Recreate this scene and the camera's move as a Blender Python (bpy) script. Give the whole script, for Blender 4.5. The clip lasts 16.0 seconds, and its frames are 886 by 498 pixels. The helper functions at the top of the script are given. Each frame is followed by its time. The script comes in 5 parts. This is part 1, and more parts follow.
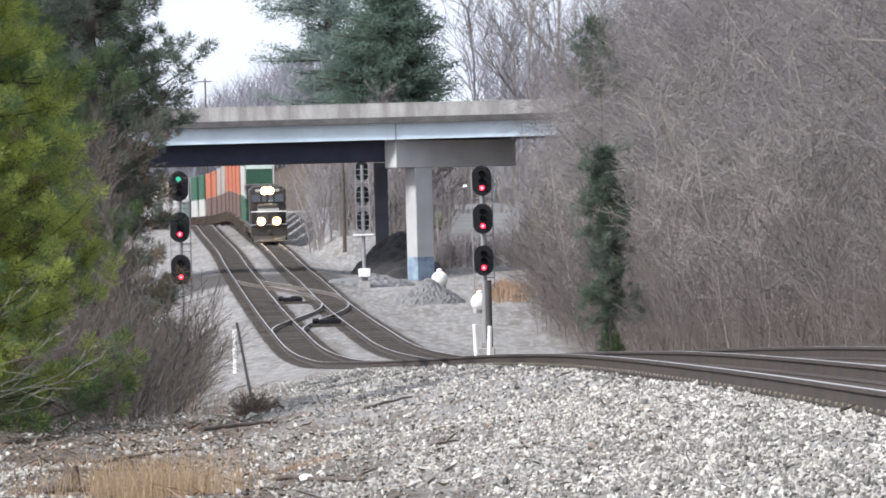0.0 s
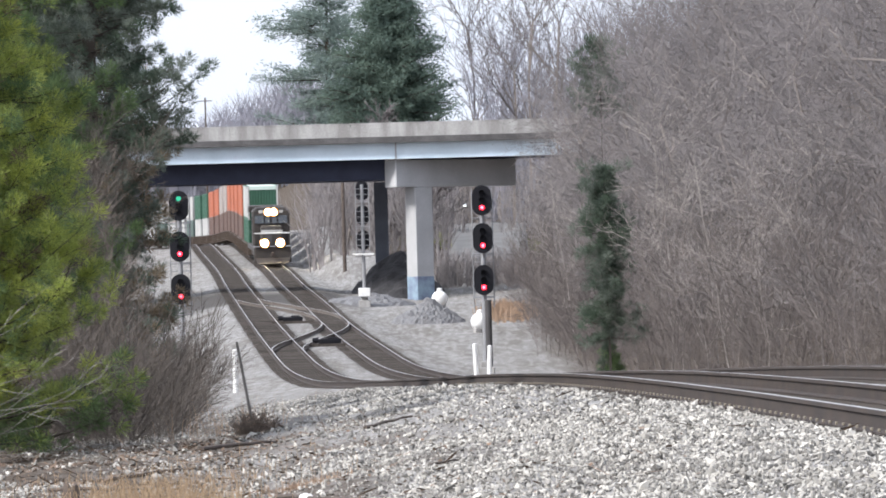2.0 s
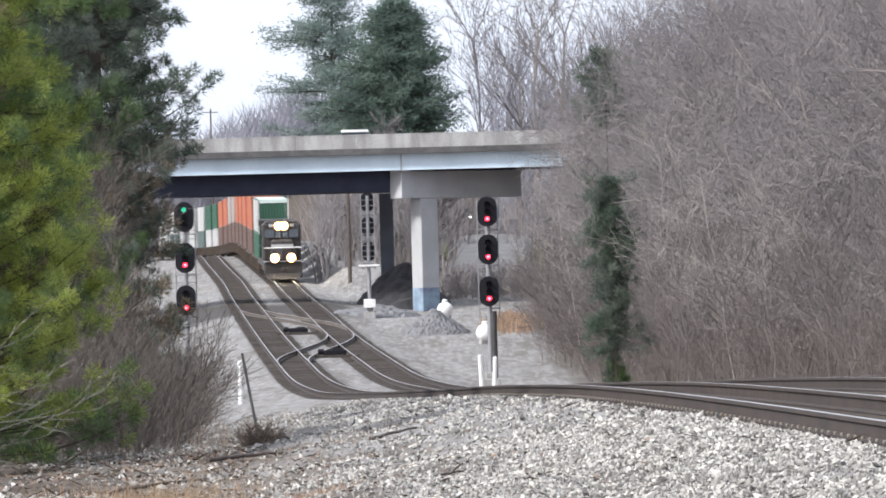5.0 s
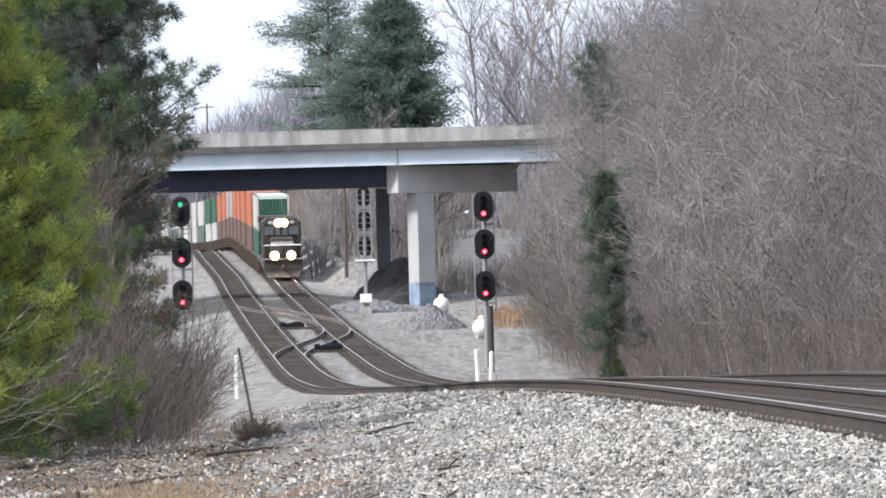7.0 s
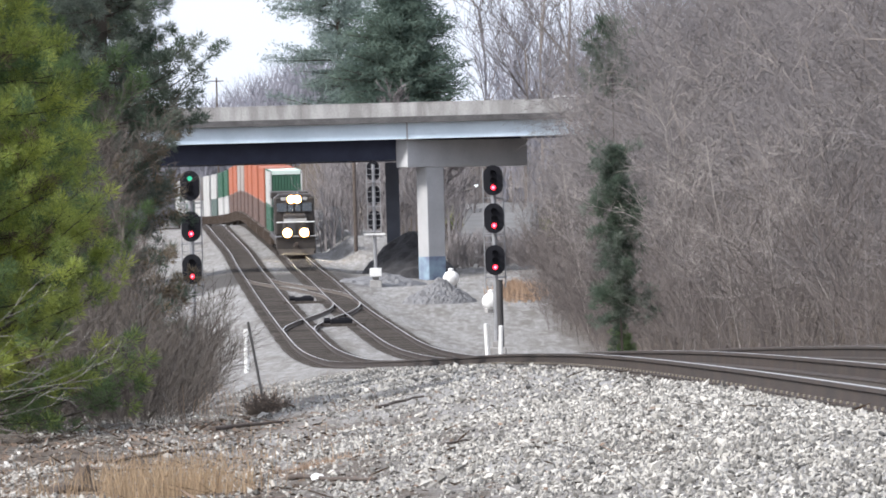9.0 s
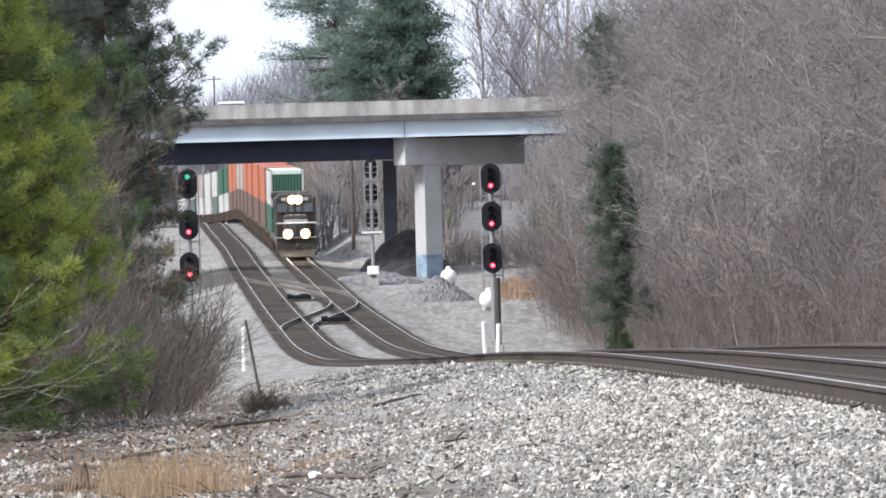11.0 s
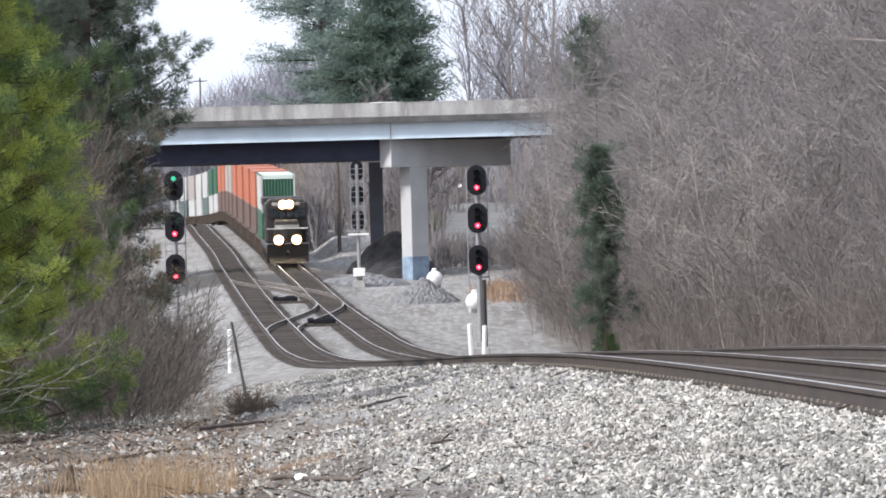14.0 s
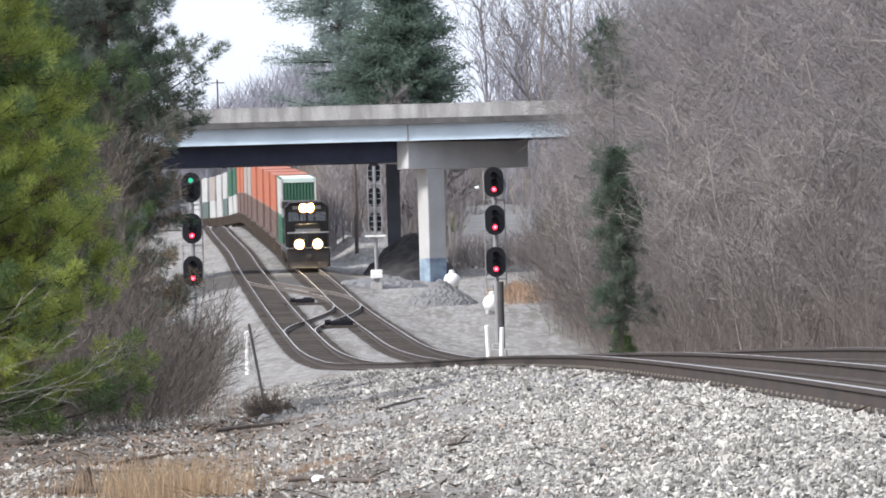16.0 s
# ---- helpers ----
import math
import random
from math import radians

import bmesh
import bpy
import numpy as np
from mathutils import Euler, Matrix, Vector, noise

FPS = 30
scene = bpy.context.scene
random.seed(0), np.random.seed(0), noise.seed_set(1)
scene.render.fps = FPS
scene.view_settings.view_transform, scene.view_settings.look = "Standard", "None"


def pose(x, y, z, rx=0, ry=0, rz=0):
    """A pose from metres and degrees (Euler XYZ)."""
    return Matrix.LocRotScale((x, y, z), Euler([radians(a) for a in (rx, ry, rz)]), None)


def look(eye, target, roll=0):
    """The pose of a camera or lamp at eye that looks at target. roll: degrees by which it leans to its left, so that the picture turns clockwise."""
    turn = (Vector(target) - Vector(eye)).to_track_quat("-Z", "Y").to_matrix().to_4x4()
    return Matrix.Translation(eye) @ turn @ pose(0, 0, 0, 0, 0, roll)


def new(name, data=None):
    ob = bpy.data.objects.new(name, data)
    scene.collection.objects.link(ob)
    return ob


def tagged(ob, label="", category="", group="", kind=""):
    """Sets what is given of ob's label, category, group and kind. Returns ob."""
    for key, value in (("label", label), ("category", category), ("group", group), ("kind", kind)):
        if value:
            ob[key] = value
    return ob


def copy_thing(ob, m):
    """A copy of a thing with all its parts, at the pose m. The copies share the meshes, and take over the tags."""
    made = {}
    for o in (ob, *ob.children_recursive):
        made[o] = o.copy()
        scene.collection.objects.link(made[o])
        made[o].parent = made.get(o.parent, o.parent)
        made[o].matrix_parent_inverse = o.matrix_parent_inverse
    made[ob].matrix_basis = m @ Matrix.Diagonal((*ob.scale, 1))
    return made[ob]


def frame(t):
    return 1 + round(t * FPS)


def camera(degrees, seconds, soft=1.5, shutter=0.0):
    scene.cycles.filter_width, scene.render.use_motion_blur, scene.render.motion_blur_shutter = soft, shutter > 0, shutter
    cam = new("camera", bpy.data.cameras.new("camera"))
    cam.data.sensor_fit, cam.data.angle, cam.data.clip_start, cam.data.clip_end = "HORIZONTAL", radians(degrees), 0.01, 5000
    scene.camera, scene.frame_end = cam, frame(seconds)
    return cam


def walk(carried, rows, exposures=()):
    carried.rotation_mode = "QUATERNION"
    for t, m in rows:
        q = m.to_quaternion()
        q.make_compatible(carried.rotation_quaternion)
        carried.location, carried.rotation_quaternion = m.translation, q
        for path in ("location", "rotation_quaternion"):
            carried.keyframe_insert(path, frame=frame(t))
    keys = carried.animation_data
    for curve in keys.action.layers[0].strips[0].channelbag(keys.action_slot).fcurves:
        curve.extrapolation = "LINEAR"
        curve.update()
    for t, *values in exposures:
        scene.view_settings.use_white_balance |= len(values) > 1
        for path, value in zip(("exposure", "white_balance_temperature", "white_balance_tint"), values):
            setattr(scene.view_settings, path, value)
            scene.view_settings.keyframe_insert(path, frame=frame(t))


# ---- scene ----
cam = camera(8.0, 16.0, soft=1.8)
EYE = Vector((0.0, 0.0, 1.7))
# seconds, pan to the left and tilt upwards in degrees
PAN = [(0, 0.0160, 0.0444), (0.5, 0.0148, 0.1108), (1, 0.0836, 0.1596), (1.5, 0.0674, 0.1904), (2, 0.0114, 0.2206),
       (2.5, 0.0158, 0.3654), (3, 0.0012, 0.3377), (3.5, 0.0407, 0.3149), (4, 0.0803, 0.2848), (6.3, 0.0231, 0.3812),
       (6.5, 0.0318, 0.3617), (7, 0.0258, 0.2757), (7.5, 0.0287, 0.1658), (8, 0.0456, 0.1279), (8.5, 0.0697, 0.1046),
       (9, 0.1183, 0.0429), (9.2, 0.0486, 0.0099), (11.5, 0.1029, 0.0272), (12, 0.0493, -0.0136), (12.5, -0.0349, -0.0781),
       (13, -0.0379, 0.0153), (13.5, -0.0142, 0.0083), (14, -0.0303, 0.0391), (14.5, 0.0, 0.0715), (15, 0.0371, 0.1584),
       (15.5, 0.0940, 0.0740), (16, 0.1256, 0.0590)]


def aim(pan, tilt):
    a, b = radians(pan), radians(tilt)
    return look(EYE, EYE + Vector((-math.sin(a), math.cos(a), math.tan(b))) * 100, -1.5)


walk(cam, [(t, aim(p, k)) for t, p, k in PAN])

# ---- light: bright overcast, the veiled sun high on the left ----
SUN_EL, SUN_AZ = 40.0, -120.0        # azimuth from +y towards +x
world = bpy.data.worlds.new("world")
scene.world = world
world.use_nodes = True
wn = world.node_tree.nodes
sky = wn.new("ShaderNodeTexSky")
sky.sky_type, sky.sun_disc = "NISHITA", False
sky.sun_elevation, sky.sun_rotation = radians(SUN_EL), radians(SUN_AZ)
sky.air_density, sky.dust_density, sky.ozone_density = 1.0, 4.0, 1.0
veil = wn.new("ShaderNodeMixRGB")
veil.inputs[0].default_value = 0.72
veil.inputs[2].default_value = (9.2, 9.95, 11.7, 1)
world.node_tree.links.new(sky.outputs[0], veil.inputs[1])
world.node_tree.links.new(veil.outputs[0], wn["Background"].inputs[0])
wn["Background"].inputs[1].default_value = 0.111
sun = new("sun", bpy.data.lights.new("sun", "SUN"))
sun.data.energy, sun.data.angle, sun.data.color = 3.9, radians(10), (1.0, 0.985, 0.97)
a, e = radians(SUN_AZ), radians(SUN_EL)
sun.matrix_world = look((0, 0, 60), Vector((0, 0, 60)) - Vector((math.sin(a) * math.cos(e), math.cos(a) * math.cos(e), math.sin(e))))
scene.view_settings.exposure = 0.36


# ---- materials ----
def material(name, base, rough=0.8, metal=0.0, vary=0.25, scale=6.0, fine=60.0, bump=0.2, dist=0.02, second=None, objvary=0.0, spec=0.4, glow=0.0, stretch=None):
    m = bpy.data.materials.new(name)
    m.use_nodes = True
    n, l = m.node_tree.nodes, m.node_tree.links
    b = n["Principled BSDF"]
    co = n.new("ShaderNodeTexCoord")
    big, small = n.new("ShaderNodeTexNoise"), n.new("ShaderNodeTexNoise")
    for t, s, d in ((big, scale, 5), (small, fine, 3)):
        t.inputs["Scale"].default_value, t.inputs["Detail"].default_value = s, d
        l.new(co.outputs["Object"], t.inputs["Vector"])
    if stretch:
        mp = n.new("ShaderNodeMapping")
        mp.inputs["Scale"].default_value = stretch
        l.new(co.outputs["Object"], mp.inputs["Vector"])
        l.new(mp.outputs[0], big.inputs["Vector"])
    mix = n.new("ShaderNodeMixRGB")
    sec = second or tuple(c * (1 - vary) for c in base)
    ramp = n.new("ShaderNodeMapRange")
    ramp.inputs[1].default_value, ramp.inputs[2].default_value = 0.35, 0.65
    l.new(big.outputs[0], ramp.inputs[0])
    l.new(ramp.outputs[0], mix.inputs[0])
    mix.inputs[1].default_value, mix.inputs[2].default_value = (*base, 1), (*sec, 1)
    hsv = n.new("ShaderNodeHueSaturation")
    l.new(mix.outputs[0], hsv.inputs["Color"])
    grain = n.new("ShaderNodeMapRange")
    grain.inputs[3].default_value, grain.inputs[4].default_value = 1 - vary, 1 + vary
    l.new(small.outputs[0], grain.inputs[0])
    if objvary:
        info, mul = n.new("ShaderNodeObjectInfo"), n.new("ShaderNodeMapRange")
        mul.inputs[3].default_value, mul.inputs[4].default_value = 1 - objvary, 1 + objvary
        l.new(info.outputs["Random"], mul.inputs[0])
        prod = n.new("ShaderNodeMath")
        prod.operation = "MULTIPLY"
        l.new(mul.outputs[0], prod.inputs[0])
        l.new(grain.outputs[0], prod.inputs[1])
        l.new(prod.outputs[0], hsv.inputs["Value"])
    else:
        l.new(grain.outputs[0], hsv.inputs["Value"])
    l.new(hsv.outputs[0], b.inputs["Base Color"])
    b.inputs["Roughness"].default_value, b.inputs["Metallic"].default_value = rough, metal
    b.inputs["Specular IOR Level"].default_value = spec
    if bump:
        bp = n.new("ShaderNodeBump")
        bp.inputs["Strength"].default_value, bp.inputs["Distance"].default_value = bump, dist
        l.new(small.outputs[0], bp.inputs["Height"])
        l.new(bp.outputs[0], b.inputs["Normal"])
    if glow:
        b.inputs["Emission Color"].default_value, b.inputs["Emission Strength"].default_value = (*base, 1), glow
    return m


def island_vary(m, amount):
    """Lets the joined pieces of a mesh differ in brightness."""
    n, l = m.node_tree.nodes, m.node_tree.links
    b = n["Principled BSDF"]
    src = b.inputs["Base Color"].links[0].from_socket
    geo, mr, h = n.new("ShaderNodeNewGeometry"), n.new("ShaderNodeMapRange"), n.new("ShaderNodeHueSaturation")
    mr.inputs[3].default_value, mr.inputs[4].default_value = 1 - amount, 1 + amount
    l.new(geo.outputs["Random Per Island"], mr.inputs[0])
    l.new(mr.outputs[0], h.inputs["Value"])
    l.new(src, h.inputs["Color"])
    l.new(h.outputs[0], b.inputs["Base Color"])
    return m


def leafy(m, share=0.5):
    """Leaves and needles let part of the light through."""
    n, l = m.node_tree.nodes, m.node_tree.links
    b = n["Principled BSDF"]
    tr, mix = n.new("ShaderNodeBsdfTranslucent"), n.new("ShaderNodeMixShader")
    mix.inputs[0].default_value = share
    l.new(b.inputs["Base Color"].links[0].from_socket, tr.inputs["Color"])
    l.new(b.outputs[0], mix.inputs[1])
    l.new(tr.outputs[0], mix.inputs[2])
    l.new(mix.outputs[0], n["Material Output"].inputs["Surface"])
    return m


def ground_material():
    """Crushed stone where the attribute 'gravel' is 1, brown leaf litter where it is 0, oily and darker bed where 'oil'
    is 1.
    """
    m = bpy.data.materials.new("ground")
    m.use_nodes = True
    n, l = m.node_tree.nodes, m.node_tree.links
    b = n["Principled BSDF"]
    co = n.new("ShaderNodeTexCoord")
    vor = n.new("ShaderNodeTexVoronoi")
    vor.inputs["Scale"].default_value = 34
    big, mid = n.new("ShaderNodeTexNoise"), n.new("ShaderNodeTexNoise")
    for t, s in ((big, 0.35), (mid, 5.0)):
        t.inputs["Scale"].default_value, t.inputs["Detail"].default_value = s, 6
    for t in (vor, big, mid):
        l.new(co.outputs["Object"], t.inputs["Vector"])

    def mixed(fac, c1, c2):
        x = n.new("ShaderNodeMixRGB")
        for sock, c in ((x.inputs[1], c1), (x.inputs[2], c2)):
            if isinstance(c, tuple):
                sock.default_value = (*c, 1)
            else:
                l.new(c, sock)
        if fac is not None:
            l.new(fac, x.inputs[0])
        return x.outputs[0]

    sep = n.new("ShaderNodeSeparateColor")
    l.new(vor.outputs["Color"], sep.inputs[0])
    stone = mixed(sep.outputs[0], (0.095, 0.09, 0.087), (0.38, 0.368, 0.35))
    stone = mixed(mid.outputs[0], stone, mixed(big.outputs[0], (0.225, 0.217, 0.21), (0.305, 0.297, 0.29)))
    soil = mixed(mid.outputs[0], (0.05, 0.04, 0.033), (0.135, 0.108, 0.086))
    at, oil = n.new("ShaderNodeAttribute"), n.new("ShaderNodeAttribute")
    at.attribute_name, oil.attribute_name = "gravel", "oil"
    edge = n.new("ShaderNodeMath")
    edge.operation = "ADD"
    off = n.new("ShaderNodeMapRange")
    off.inputs[3].default_value, off.inputs[4].default_value = -0.9, 0.9
    l.new(mid.outputs[0], off.inputs[0])
    l.new(at.outputs["Fac"], edge.inputs[0])
    l.new(off.outputs[0], edge.inputs[1])
    edge.use_clamp = True
    blot = n.new("ShaderNodeTexNoise")
    blot.inputs["Scale"].default_value, blot.inputs["Detail"].default_value = 0.9, 8
    along = n.new("ShaderNodeMapping")
    along.inputs["Scale"].default_value = (1.0, 0.07, 1.0)
    l.new(co.outputs["Object"], along.inputs["Vector"])
    l.new(along.outputs[0], blot.inputs["Vector"])
    bl = n.new("ShaderNodeMapRange")
    bl.inputs[1].default_value, bl.inputs[2].default_value, bl.inputs[3].default_value, bl.inputs[4].default_value = 0.44, 0.68, 0.0, 0.7
    l.new(blot.outputs[0], bl.inputs[0])
    stone = mixed(bl.outputs[0], stone, (0.15, 0.135, 0.12))
    pale = n.new("ShaderNodeTexNoise")
    pale.inputs["Scale"].default_value, pale.inputs["Detail"].default_value = 3.2, 9
    l.new(along.outputs[0], pale.inputs["Vector"])
    pr = n.new("ShaderNodeMapRange")
    pr.inputs[1].default_value, pr.inputs[2].default_value, pr.inputs[3].default_value, pr.inputs[4].default_value = 0.48, 0.62, 0.0, 0.36
    l.new(pale.outputs[0], pr.inputs[0])
    stone = mixed(pr.outputs[0], stone, (0.46, 0.452, 0.445))
    c = mixed(edge.outputs[0], soil, stone)
    c = mixed(oil.outputs["Fac"], c, mixed(mid.outputs[0], (0.05, 0.047, 0.046), (0.118, 0.110, 0.105)))
    l.new(c, b.inputs["Base Color"])
    b.inputs["Roughness"].default_value, b.inputs["Specular IOR Level"].default_value = 0.95, 0.1
    bp = n.new("ShaderNodeBump")
    bp.inputs["Strength"].default_value, bp.inputs["Distance"].default_value = 0.7, 0.03
    l.new(vor.outputs["Distance"], bp.inputs["Height"])
    l.new(bp.outputs[0], b.inputs["Normal"])
    return m


GROUND = ground_material()
STONE = island_vary(material("ballast_stone", (0.40, 0.382, 0.35), 0.9, vary=0.25, scale=2, fine=90, second=(0.265, 0.252, 0.23)), 0.68)
RUST = material("rail_side", (0.066, 0.05, 0.043), 0.75, 0.2, scale=2, fine=40, second=(0.045, 0.037, 0.034))
PALERUST = material("pale_rust", (0.165, 0.14, 0.122), 0.8, 0.1, scale=2, fine=40, second=(0.10, 0.085, 0.076))
STEEL = material("rail_top", (0.60, 0.57, 0.54), 0.42, 1.0, vary=0.2, scale=1.5, fine=30, bump=0.03)
TIE = island_vary(material("tie_wood", (0.062, 0.054, 0.048), 1.0, scale=4, fine=50, second=(0.095, 0.083, 0.075), spec=0.08), 0.35)
CONCRETE = material("weathered_concrete", (0.43, 0.42, 0.41), 0.9, scale=1.1, fine=9, vary=0.3, second=(0.27, 0.26, 0.25), stretch=(1.3, 1.3, 0.3))
DARKEDGE = material("dark_edge_concrete", (0.12, 0.115, 0.115), 0.95, scale=1.0, fine=9, vary=0.4)
PIER = material("pier_concrete", (0.44, 0.44, 0.45), 0.85, scale=0.5, fine=10, vary=0.1, second=(0.37, 0.37, 0.375))
GIRDER = material("pale_blue_paint", (0.62, 0.70, 0.765), 0.6, scale=0.5, fine=8, vary=0.08, second=(0.53, 0.61, 0.67))
SHADEDSTEEL = material("shade_blue_grey_steel", (0.13, 0.14, 0.17), 0.7, scale=0.8, fine=10, vary=0.2)
# near-black navy: the shade under the deck is put into this colour
DECKSHADE = material("deck_shade_steel", (0.038, 0.043, 0.075), 0.7, scale=1, fine=10, vary=0.2)
BLACK = material("black_paint", (0.013, 0.013, 0.017), 0.7, scale=3, fine=30, vary=0.2, spec=0.2)
GREYMETAL = material("galvanised_steel", (0.36, 0.36, 0.37), 0.5, 0.6, scale=3, fine=25, vary=0.15)
POLE = material("dark_pole", (0.10, 0.095, 0.095), 0.6, 0.3, scale=2, fine=20)
WHITE = material("white_paint", (0.80, 0.80, 0.79), 0.5, scale=3, fine=30, vary=0.06, second=(0.7, 0.69, 0.67))
RED = material("red_lamp", (1.0, 0.02, 0.05), 0.3, glow=3.5, bump=0)
PALE_RED = material("red_lamp_core", (1.0, 0.14, 0.20), 0.3, glow=4.5, bump=0)
GREEN = material("green_lamp", (0.05, 0.62, 0.36), 0.3, glow=0.7, bump=0)
BARK = material("grey_brown_bark", (0.215, 0.188, 0.172), 0.95, scale=3, fine=30, second=(0.17, 0.145, 0.13), objvary=0.25)
PINEBARK = material("dark_pine_bark", (0.075, 0.06, 0.05), 0.95, scale=3, fine=30, second=(0.05, 0.042, 0.036))
PALEBARK = material("pale_bark", (0.35, 0.318, 0.295), 0.95, scale=3, fine=30, second=(0.25, 0.225, 0.21), objvary=0.15)
TWIG = material("brown_twigs", (0.208, 0.190, 0.190), 0.95, scale=2, fine=20, second=(0.145, 0.132, 0.131), objvary=0.3)
THICKET = material("dark_brown_twigs", (0.155, 0.133, 0.125), 0.95, scale=2, fine=20, second=(0.11, 0.095, 0.09), objvary=0.3)
BRUSH = material("brown_brush", (0.142, 0.121, 0.106), 0.95, scale=2, fine=20, second=(0.095, 0.081, 0.071), objvary=0.2)
NEEDLE = leafy(island_vary(material("yellow_green_needles", (0.31, 0.36, 0.10), 0.7, scale=0.8, fine=20, second=(0.20, 0.265, 0.085), bump=0), 0.4))
FRESHNEEDLE = leafy(island_vary(material("fresh_yellow_green_needles", (0.42, 0.46, 0.11), 0.7, scale=1.2, fine=20, second=(0.32, 0.38, 0.10), bump=0), 0.25))
OLDNEEDLE = leafy(island_vary(material("old_deep_green_needles", (0.165, 0.235, 0.095), 0.75, scale=1.0, fine=20, second=(0.115, 0.175, 0.08), bump=0), 0.3))
DRYNEEDLE = leafy(island_vary(material("withered_brown_needles", (0.28, 0.22, 0.15), 0.8, scale=1.5, fine=20, second=(0.14, 0.115, 0.085), bump=0), 0.3))
DARKNEEDLE = leafy(island_vary(material("dark_green_needles", (0.105, 0.145, 0.10), 0.75, scale=0.5, fine=10, second=(0.07, 0.10, 0.075), bump=0), 0.3))
# far needles lightened and blued, so the colour holds the haze
HAZEPINE = leafy(island_vary(material("blue_green_needles", (0.165, 0.22, 0.18), 0.9, scale=0.3, fine=10, second=(0.115, 0.16, 0.135), bump=0, spec=0.05), 0.15), 0.4)
PALENEEDLE = leafy(island_vary(material("pale_blue_green_needles", (0.25, 0.315, 0.28), 0.9, scale=0.3, fine=10, second=(0.18, 0.23, 0.215), bump=0, spec=0.05), 0.15), 0.4)
GREYNEEDLE = leafy(island_vary(material("grey_green_needles", (0.19, 0.22, 0.18), 0.8, scale=0.5, fine=10, second=(0.13, 0.155, 0.13), bump=0), 0.3))
DRYGRASS = leafy(island_vary(material("dry_grass", (0.44, 0.32, 0.20), 0.9, scale=3, fine=30, second=(0.32, 0.225, 0.145), bump=0), 0.3))
RUSTGRASS = leafy(island_vary(material("rust_brown_grass", (0.46, 0.32, 0.22), 0.9, scale=1, fine=30, second=(0.34, 0.24, 0.17), bump=0), 0.3))
LITTER = island_vary(material("leaf_litter", (0.17, 0.115, 0.08), 0.9, scale=3, fine=30, second=(0.10, 0.075, 0.058), bump=0), 0.5)
GREENGRASS = island_vary(material("green_grass", (0.16, 0.20, 0.06), 0.9, scale=1, fine=30, second=(0.20, 0.19, 0.09)), 0.3)
WOOD = material("weathered_log", (0.12, 0.095, 0.08), 0.9, scale=5, fine=40, second=(0.07, 0.055, 0.048))
DEADBRUSH = material("dark_dead_brushwood", (0.085, 0.066, 0.055), 0.95, scale=5, fine=40, second=(0.055, 0.044, 0.038))
DEADWOOD = material("grey_dead_wood", (0.27, 0.255, 0.235), 0.9, scale=5, fine=40, second=(0.13, 0.12, 0.11))
SHADEBANK = material("shade_dark_riprap", (0.06, 0.058, 0.062), 0.95, scale=1.2, fine=6, vary=0.4, bump=0.6, dist=0.1)
PAVING = material("slope_paving", (0.19, 0.187, 0.185), 0.9, scale=0.4, fine=8, vary=0.15, second=(0.15, 0.145, 0.14))
# thicket twigs paled towards grey: distance haze put into the colour
HAZEWOOD = island_vary(material("hazed_thicket", (0.275, 0.252, 0.252), 0.95, scale=0.3, fine=4, second=(0.19, 0.172, 0.17)), 0.2)
# bluish grey of the far wood is haze painted into its colour
HAZEDFARWOOD = island_vary(material("distant_wood", (0.27, 0.268, 0.305), 0.95, scale=0.2, fine=2, second=(0.24, 0.238, 0.27)), 0.1)
ORANGE = material("orange_container", (0.40, 0.125, 0.07), 0.6, scale=0.6, fine=8, vary=0.12, second=(0.32, 0.11, 0.066))
DGREEN = material("green_container", (0.028, 0.085, 0.052), 0.55, scale=0.6, fine=8, vary=0.12, second=(0.035, 0.10, 0.065))
PALEGREEN = material("pale_green_roof", (0.60, 0.70, 0.64), 0.5, scale=0.6, fine=8, vary=0.1)
CWHITE = material("white_container", (0.50, 0.50, 0.49), 0.6, scale=0.9, fine=6, vary=0.2, second=(0.30, 0.295, 0.285), stretch=(1, 1, 0.25))
CBROWN = material("brown_container", (0.135, 0.085, 0.07), 0.65, scale=0.7, fine=8, vary=0.2, second=(0.10, 0.07, 0.062))
CGREY = material("grey_container", (0.36, 0.33, 0.31), 0.65, scale=0.8, fine=7, vary=0.2, second=(0.24, 0.20, 0.18), stretch=(1, 1, 0.25))
CTEAL = material("grey_green_container", (0.10, 0.135, 0.125), 0.65, scale=0.7, fine=8, vary=0.2)
# black raised for the veil of headlight glare, mottled dusty brown
LOCO = material("glare_lifted_dusty_black", (0.034, 0.030, 0.028), 0.5, scale=1.2, fine=20, vary=0.25, second=(0.055, 0.046, 0.04))
WINDSHIELD = material("windshield", (0.03, 0.035, 0.04), 0.06, bump=0, spec=1.0)
CARFRAME = material("rail_car_brown", (0.10, 0.075, 0.06), 0.7, 0.2, scale=1, fine=12, vary=0.25)
HEADLIGHT = material("headlight", (1.0, 0.84, 0.55), 0.2, glow=150.0, bump=0)
# orange glow of discs that imitate the halo of lamp glare
HALO = material("lamp_halo", (1.0, 0.42, 0.12), 0.3, glow=2.4, bump=0)
GLASS = material("dark_window", (0.02, 0.025, 0.03), 0.08, bump=0, spec=0.6)
CABINET = material("grey_cabinet", (0.42, 0.42, 0.43), 0.6, scale=1, fine=10, vary=0.08)
TEAL = material("teal_sign", (0.10, 0.30, 0.27), 0.5, bump=0)
GRAFFITI = material("blue_grey_paint_patch", (0.25, 0.34, 0.42), 0.7, scale=1.4, fine=8, second=(0.16, 0.19, 0.27), vary=0.2)


